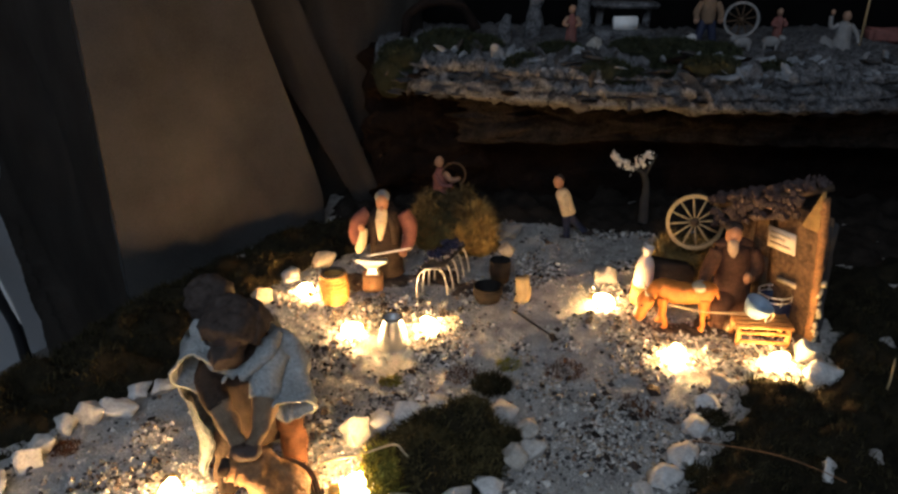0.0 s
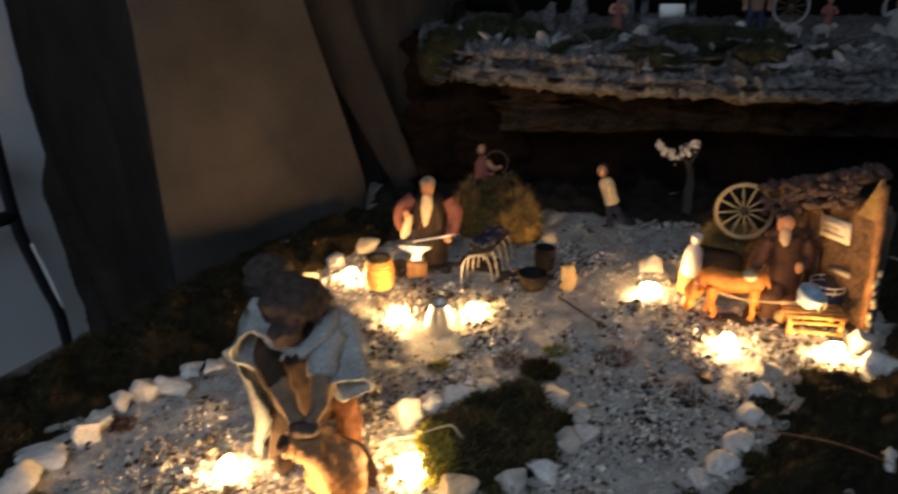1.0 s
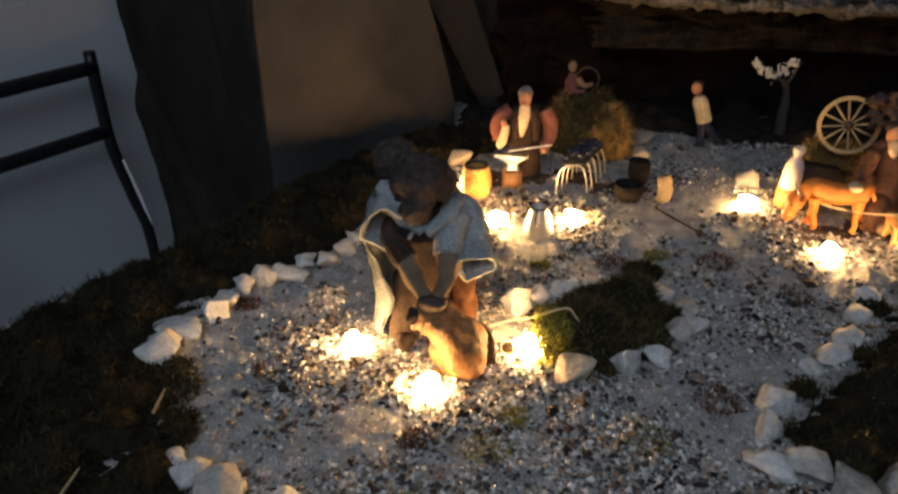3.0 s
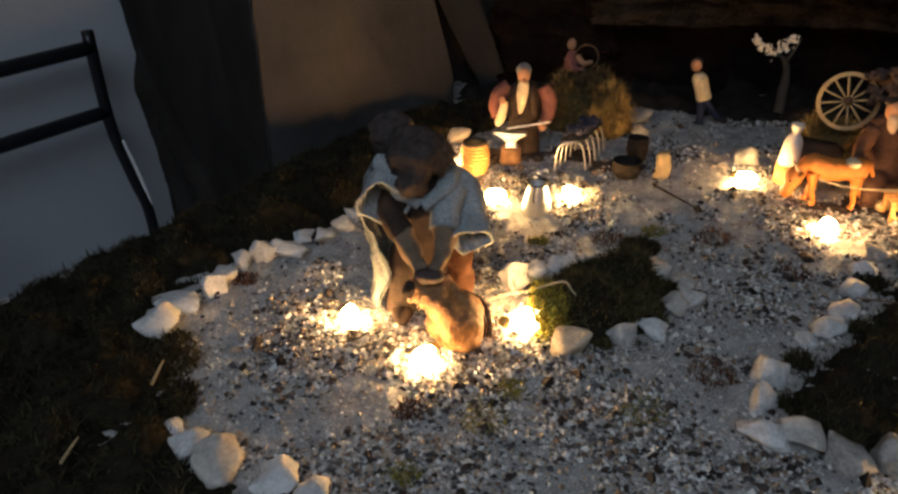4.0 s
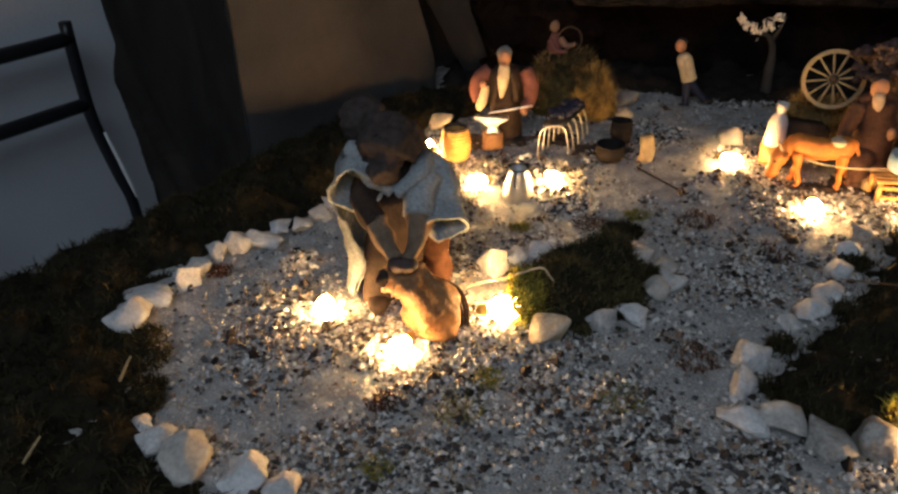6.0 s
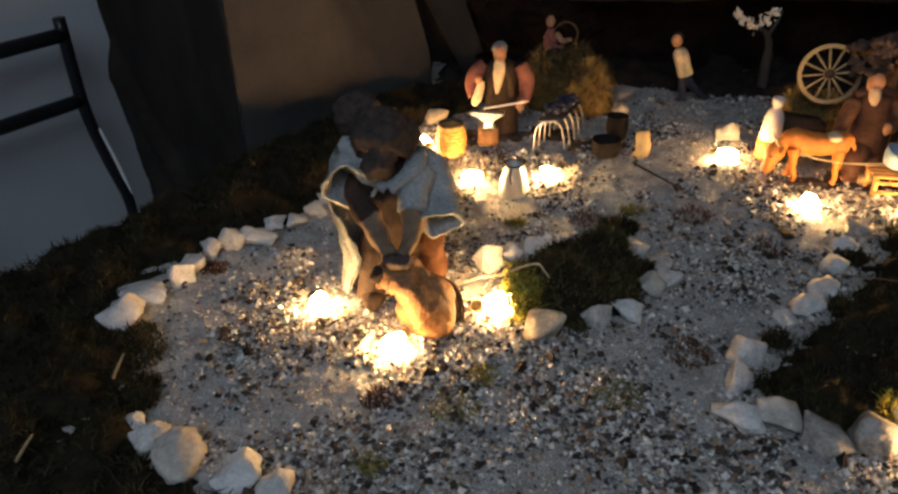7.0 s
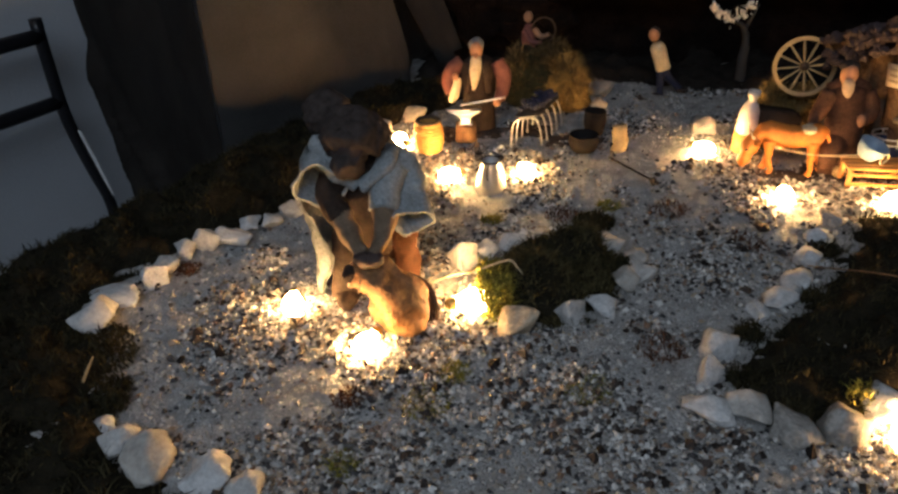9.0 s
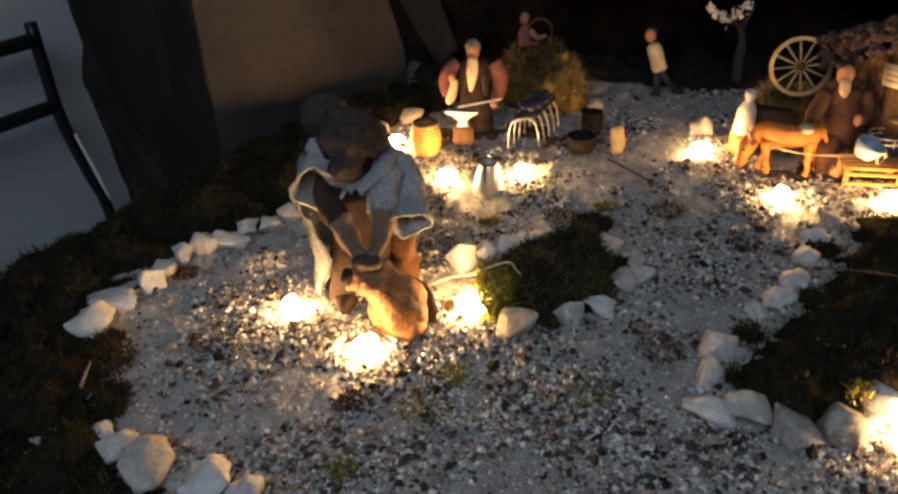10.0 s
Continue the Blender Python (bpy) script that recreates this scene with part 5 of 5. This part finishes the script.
# ---- on the rock shelf ----
g = random.Random(77)
for k in range(190):
    x = g.uniform(-0.14, 1.3)
    fy = float(shelf_front(np.array(x)))
    v = g.uniform(0, 1)
    o = new("shelf_rock", STONES[k % len(STONES)])
    o.parent = bpy.data.objects["rock_shelf"]
    s = g.uniform(0.008, 0.027)
    z = 0.432 - 0.10 * v ** 1.5
    o.matrix_basis = pose(x, fy + 0.075 * (1 - v) + g.uniform(-0.004, 0.012), z, g.uniform(0, 360), g.uniform(-60, 60), g.uniform(0, 360)) @ Matrix.Diagonal((s * g.uniform(1, 1.8), s, s * 0.55, 1))
    o.material_slots[0].link = "OBJECT"
    o.material_slots[0].material = M_LICHEN if g.random() < (0.45 if v < 0.55 else 0.0) else M_BARKROCK

for k in range(110):
    x = g.uniform(-0.15, 1.3)
    v = g.uniform(0, 1)
    o = new("bark_slab", STONES[k % len(STONES)])
    o.parent = bpy.data.objects["rock_shelf"]
    z = 0.325 + 0.105 * v
    o.matrix_basis = pose(x, float(shelf_front(np.array(x))) + 0.004 + 0.050 * v ** 2 + g.uniform(-0.004, 0.012), z, g.uniform(-14, 14), g.uniform(-9, 9), g.uniform(-25, 25)) @ Matrix.Diagonal((g.uniform(0.018, 0.050), g.uniform(0.010, 0.022), g.uniform(0.004, 0.011), 1))
    o.material_slots[0].link = "OBJECT"
    o.material_slots[0].material = g.choice((M_BARK, M_BARKROCK, M_BARKROCK, M_BARKD, M_LICHEN if v > 0.5 else M_BARK))


def moss_clump(x, y, z, rx, ry, h, count, seed):
    ob = thing("moss_clump", x, y, z, "clump of olive green moss on the rock shelf", "moss", "moss on the shelf")
    bm = bmesh.new()
    ball(bm, (0, 0, 0), (rx, ry, h), 0, (0, 0, 0), 20)
    rough_up(bm, 0.014, 0.03, seed)
    part("cushion", bm, M_MOSSUP, ob)
    gg = np.random.default_rng(seed)
    a, w = gg.uniform(0, 6.283, count), np.sqrt(gg.uniform(0, 1, count))
    v, f = blades(gg, rx * w * np.cos(a), ry * w * np.sin(a), h * np.sqrt(np.clip(1 - w * w, 0, 1)), 0.012, 0.002, 1.5)
    o = new("moss_tuft", mesh_from("moss_tuft", v, f, M_BLADEUP, False))
    o.parent = ob
    o["kind"] = "stuff"


for i, (x, y, z, rx, ry, h) in enumerate(((-0.10, 1.83, 0.40, 0.07, 0.06, 0.035), (0.0, 1.84, 0.42, 0.09, 0.05, 0.04), (0.08, 1.80, 0.425, 0.05, 0.04, 0.025), (0.50, 1.70, 0.43, 0.08, 0.05, 0.028), (0.58, 1.69, 0.425, 0.07, 0.05, 0.026), (0.42, 1.73, 0.43, 0.06, 0.04, 0.024), (0.47, 1.655, 0.40, 0.04, 0.02, 0.03), (0.25, 1.74, 0.425, 0.06, 0.03, 0.02), (-0.13, 1.80, 0.36, 0.05, 0.03, 0.05), (0.17, 1.70, 0.395, 0.05, 0.025, 0.03), (0.34, 1.645, 0.395, 0.06, 0.025, 0.028), (0.40, 1.635, 0.375, 0.04, 0.02, 0.03), (0.70, 1.625, 0.405, 0.05, 0.02, 0.02), (0.56, 1.62, 0.415, 0.06, 0.03, 0.02))):
    moss_clump(x, y, z, rx, ry, h, 1400, 90 + i)


def standing(h, coat, arm=None):
    def build(bm):
        tube(bm, [(0, 0, 0.0, h * 0.16), (0, 0, h * 0.35, h * 0.13), (0, 0, h * 0.62, h * 0.12), (0, 0, h * 0.78, h * 0.05)], 0, 10)
        ball(bm, (0, 0, h * 0.88), (h * 0.085, h * 0.085, h * 0.11), 1)
        for s in (-1, 1):
            tube(bm, [(s * h * 0.10, 0, h * 0.70, h * 0.055), (s * h * 0.20, -h * 0.08, h * 0.55, h * 0.05), (s * h * 0.08, -h * 0.16, h * 0.52, h * 0.04)], 1 if arm else 0, 8)
    return build


def man(bm):
    for s in (-1, 1):
        tube(bm, [(s * 0.008, 0, 0.055, 0.012), (s * 0.014, 0, 0.03, 0.010), (s * 0.020, 0, 0.0, 0.009)], 1, 8)
        tube(bm, [(s * 0.016, 0, 0.095, 0.009), (s * 0.028, -0.004, 0.075, 0.008), (s * 0.026, -0.008, 0.058, 0.006)], 0, 8)
        ball(bm, (s * 0.028, -0.008, 0.056), 0.007, 2)
    tube(bm, [(0, 0, 0.05, 0.015), (0, 0, 0.08, 0.018), (0, 0, 0.10, 0.015), (0, 0, 0.108, 0.006)], 0, 10)
    ball(bm, (0, 0, 0.118), (0.010, 0.010, 0.012), 2)


def waving(bm):
    tube(bm, [(0, 0, 0.0, 0.022), (0, 0, 0.03, 0.018), (0, 0, 0.055, 0.015), (0, 0, 0.064, 0.006)], 0, 10)
    ball(bm, (0.002, 0, 0.074), (0.010, 0.010, 0.012), 1)
    tube(bm, [(-0.014, 0, 0.055, 0.006), (-0.032, -0.004, 0.05, 0.005), (-0.036, -0.004, 0.075, 0.005)], 0, 8)
    ball(bm, (-0.033, -0.004, 0.083), (0.005, 0.004, 0.007), 1)
    tube(bm, [(0.014, 0, 0.055, 0.006), (0.03, -0.004, 0.035, 0.005), (0.036, -0.006, 0.015, 0.005)], 0, 8)


figurine("shepherd_figurine", "reddish clay figurine holding a bundle on the shelf", [M_RUSTD, M_SKIND], pose(0.283, 1.79, 0.43), standing(0.095, 0, True), 13, 0.001)
figurine("man_figurine", "figurine in brown jacket and blue trousers on the shelf", [M_BROWNUP, M_BLUE, M_SKIND], pose(0.598, 1.80, 0.432), man, 14, 0.001)
figurine("waving_figurine", "grey seated figurine with one raised arm", [M_GREY, M_SKIND], pose(0.898, 1.76, 0.428), waving, 15, 0.001)
figurine("dim_figurine", "dark red figurine in the shade of the shelf", [M_RUSTD, M_SKIND], pose(0.79, 1.86, 0.425), standing(0.085, 0), 16, 0.001)
cart_wheel(0, 0, 0, 0.040, pose(0.676, 1.80, 0.490, -4, 0, -10), "grey weathered wheel standing on the shelf", 10, M_GREY, M_WOODD)
bm = box(bmesh.new(), (-0.028, -0.012, 0.0), (0.028, 0.012, 0.030), 0.002)
solo("white_box", bm, M_WHITE, pose(0.417, 1.84, 0.462, 0, 0, 4), "small white box catching cool light", "box")
lean = thing("bark_shelter", 0.42, 1.90, 0.42, "low dark bark shelter on the shelf", "shelter")
bm = box(bmesh.new(), (-0.07, -0.07, 0.0), (0.07, 0.05, 0.042), 0.004)
bmesh.ops.subdivide_edges(bm, edges=[e for e in bm.edges if e.calc_length() > 0.03], cuts=4, use_grid_fill=True)
part("base", rough_up(bm, 0.006, 0.03, 4), M_BARK, lean)
part("roof", rough_up(box(bmesh.new(), (-0.075, -0.055, 0.088), (0.08, 0.05, 0.100), 0.004), 0.004, 0.03, 5), M_BARK, lean)
for x in (-0.055, 0.06):
    part("post", tube(bmesh.new(), [(x, 0.0, 0.03, 0.010), (x + 0.004, 0, 0.09, 0.009)], seg=8, steps=1), M_BARK, lean)
for x, y, z, w, h in ((0.205, 1.90, 0.42, 0.022, 0.13), (0.128, 1.86, 0.42, 0.018, 0.075), (0.33, 1.93, 0.42, 0.02, 0.16)):
    bm = tube(bmesh.new(), [(0, 0, 0, w), (0.004, 0, h * 0.5, w * 0.9), (0.012, 0, h, w * 0.6)], seg=10)
    rough_up(bm, 0.008, 0.03, int(x * 100))
    solo("cork_bark", bm, M_BARK, pose(x, y, z), "upright grey piece of bark like a tree trunk", "bark", "bark pieces on the shelf")
bm = tube(bmesh.new(), [(-0.07, 0, 0.0, 0.014), (-0.055, 0, 0.06, 0.012), (0.0, 0, 0.085, 0.012), (0.07, 0, 0.075, 0.012), (0.11, 0, 0.02, 0.013)], seg=10)
solo("bark_arch", rough_up(bm, 0.006, 0.03, 8), M_BARKD, pose(-0.04, 1.93, 0.43), "dark arched branch over the moss", "branch")
bm = tube(bmesh.new(), [(0, 0, 0, 0.0028), (0.004, 0, 0.2, 0.0025)], seg=6, steps=1)
solo("pole", bm, M_WOODP, pose(0.962, 1.80, 0.43), "thin pale wooden pole standing upright", "pole")
bm = box(bmesh.new(), (-0.05, -0.02, 0), (0.06, 0.02, 0.035), 0.006)
bmesh.ops.subdivide_edges(bm, edges=bm.edges[:], cuts=2, use_grid_fill=True)
solo("red_blanket", rough_up(bm, 0.006, 0.02, 6), M_RUSTD, pose(1.05, 1.85, 0.43), "folded dark red blanket", "blanket")
stone(0.331, 1.745, 0.036, 2, "stones on the shelf", "pale stone on the mossy shelf").location.z = 0.442
stone(0.545, 1.735, 0.028, 4, "stones on the shelf", "pale stone on the mossy shelf").location.z = 0.458
stone(0.865, 1.765, 0.045, 5, "stones on the shelf", "grey boulder beside the waving figurine", material=M_GREY).location.z = 0.44


def lamb(bm):
    ball(bm, (0, 0, 0.020), (0.020, 0.011, 0.012), 0)
    ball(bm, (-0.022, 0, 0.028), (0.008, 0.007, 0.008), 0)
    for x in (-0.012, 0.012):
        for y in (-0.006, 0.006):
            tube(bm, [(x, y, 0.016, 0.004), (x, y, 0.0, 0.003)], 0, 6, 1)


for x, y, turn in ((0.655, 1.715, 0), (0.72, 1.72, 160)):
    figurine("lamb_figurine", "tiny grey lamb figurine on the shelf", M_GREY, pose(x, y, 0.432, 0, 0, turn), lamb, 17, 0.001)


# ---- small things on the ground ----
bm = tube(bmesh.new(), [(-0.178, 0.80, 0.036, 0.0014), (-0.150, 0.80, 0.049, 0.0014), (-0.120, 0.80, 0.055, 0.0014), (-0.074, 0.80, 0.073, 0.0014), (-0.060, 0.80, 0.060, 0.0014), (-0.046, 0.80, 0.040, 0.0012)], seg=6)
solo("lamp_cable", bm, M_CREAM, Matrix(), "thin pale cable bent over the moss", "cable")
bm = tube(bmesh.new(), [(0.345, 0.862, 0.030, 0.001), (0.424, 0.819, 0.046, 0.0008), (0.475, 0.795, 0.044, 0.0008), (0.53, 0.77, 0.03, 0.0008)], seg=6)
solo("lamp_cable", bm, M_LOG, Matrix(), "thin pale cable across the moss bed", "cable")
for x, y, z, dx, dz in ((-0.62, 0.46, 0.02, 0.03, 0.04), (-0.58, 0.60, 0.02, 0.02, 0.035), (0.705, 1.01, 0.01, 0.002, 0.06)):
    bm = tube(bmesh.new(), [(x, y, z, 0.0022), (x + dx * 0.5, y, z + dz * 0.5, 0.002), (x + dx, y + 0.004, z + dz, 0.001)], seg=6)
    solo("dry_stalk", bm, M_WOODP, Matrix(), "dry pale plant stalk in the moss", "stalk", "dry stalks in the moss")


def moss_tuft(x, y, r, seed, material, label, n=260, lift=0.0):
    gg = np.random.default_rng(seed)
    a, w = gg.uniform(0, 6.283, n), r * np.sqrt(gg.uniform(0, 1, n))
    px, py = x + w * np.cos(a), y + w * np.sin(a)
    v, f = blades(gg, px, py, gz(px, py) - 0.001 + lift * gg.uniform(0, 1, n), 0.012, 0.002, 1.4)
    tagged(new("moss_scrap", mesh_from("moss_scrap", v, f, material, False)), label, "moss", "scraps of moss on the sand", "stuff")


M_DRY = mat("dry_moss", (0.09, 0.04, 0.02), 0.9, 30, 0.5, 0, island=0.5)
M_OLIVE = mat("olive_moss", (0.17, 0.15, 0.03), 0.9, 30, 0.5, 0, island=0.5)
for i, (x, y, r) in enumerate(((0.105, 1.12, 0.02), (0.20, 1.09, 0.035), (-0.10, 1.08, 0.02), (0.02, 1.10, 0.03), (-0.17, 0.60, 0.03), (-0.26, 0.60, 0.02), (0.02, 0.62, 0.03), (-0.56, 0.88, 0.02), (-0.25, 0.50, 0.02), (0.30, 0.98, 0.03), (-0.14, 0.655, 0.02), (0.12, 0.70, 0.03))):
    moss_tuft(x, y, r, 200 + i, M_DRY if i % 2 else M_OLIVE, "small scrap of dry moss on the gravel")
# Tufts coloured brighter than the cushion to carry the lamp's glow.
for i, (x, y) in enumerate(((-0.096, 0.772), (-0.100, 0.795), (-0.098, 0.82), (-0.080, 0.775), (-0.085, 0.80))):
    moss_tuft(x, y, 0.016, 300 + i, M_OLIVE, "yellow green moss with a lamp's glow in its colour", 520, 0.062)
# Paler sprig colour adds more of the lamplight on this moss.
M_SPRIG = mat("lit_sprig", (0.34, 0.32, 0.05), 0.8, 30, 0.5, 0, island=0.5)
for i, (x, y) in enumerate(((-0.107, 0.768), (-0.109, 0.784), (-0.106, 0.80), (-0.094, 0.762))):
    moss_tuft(x, y, 0.011, 330 + i, M_SPRIG, "yellow green moss sprigs coloured brighter for the lamp beside them", 130, 0.062)
moss_tuft(0.324, 0.612, 0.016, 340, M_OLIVE, "olive moss beside a lamp", 220, 0.03)
for i, (x, y, r) in enumerate(((-0.575, 0.665, 0.030), (-0.600, 0.705, 0.026), (-0.550, 0.605, 0.022), (-0.535, 0.575, 0.016), (-0.655, 0.705, 0.024), (0.235, 0.735, 0.018), (0.205, 0.640, 0.022), (0.250, 0.600, 0.020), (0.30, 0.600, 0.016), (0.345, 0.815, 0.02), (0.41, 0.95, 0.02), (-0.10, 0.87, 0.016), (0.09, 0.90, 0.016))):
    moss_tuft(x, y, r, 350 + i, M_BLADE, "dark moss spilling over the edge of the sand", 420, 0.014)
moss_tuft(0.072, 1.055, 0.034, 310, M_BLADE, "dark moss in a hollow of the sand", 1300, 0.012)


def soil_patch(x, y, rx, ry, seed):
    gg = random.Random(seed)
    poly = []
    for k in range(22):
        a = 2 * math.pi * k / 22
        r = gg.uniform(0.65, 1.1)
        poly.append((x + rx * r * math.cos(a), y + ry * r * math.sin(a)))

    def h(px, py):
        return gz(px, py) - 0.001 + 0.006 * np.clip(edge_distance(px, py, poly) / 0.02, 0, 1) + 0.0025 * waves(px, py, 0.015, seed)
    tagged(new("soil_patch", sheet("soil_patch", poly, h, 0.004, M_SOIL2)), "patch of dark brown soil on the sand", "soil", "patches of soil", "stuff")


for i, (x, y, rx, ry) in enumerate(((0.07, 1.40, 0.08, 0.045), (-0.03, 1.45, 0.07, 0.05), (0.44, 1.235, 0.08, 0.035), (0.53, 1.24, 0.07, 0.05), (-0.13, 1.43, 0.08, 0.05), (-0.22, 1.42, 0.07, 0.05), (0.66, 1.05, 0.08, 0.05), (0.62, 1.20, 0.07, 0.05), (-0.10, 1.30, 0.06, 0.03))):
    soil_patch(x, y, rx, ry, 400 + i)
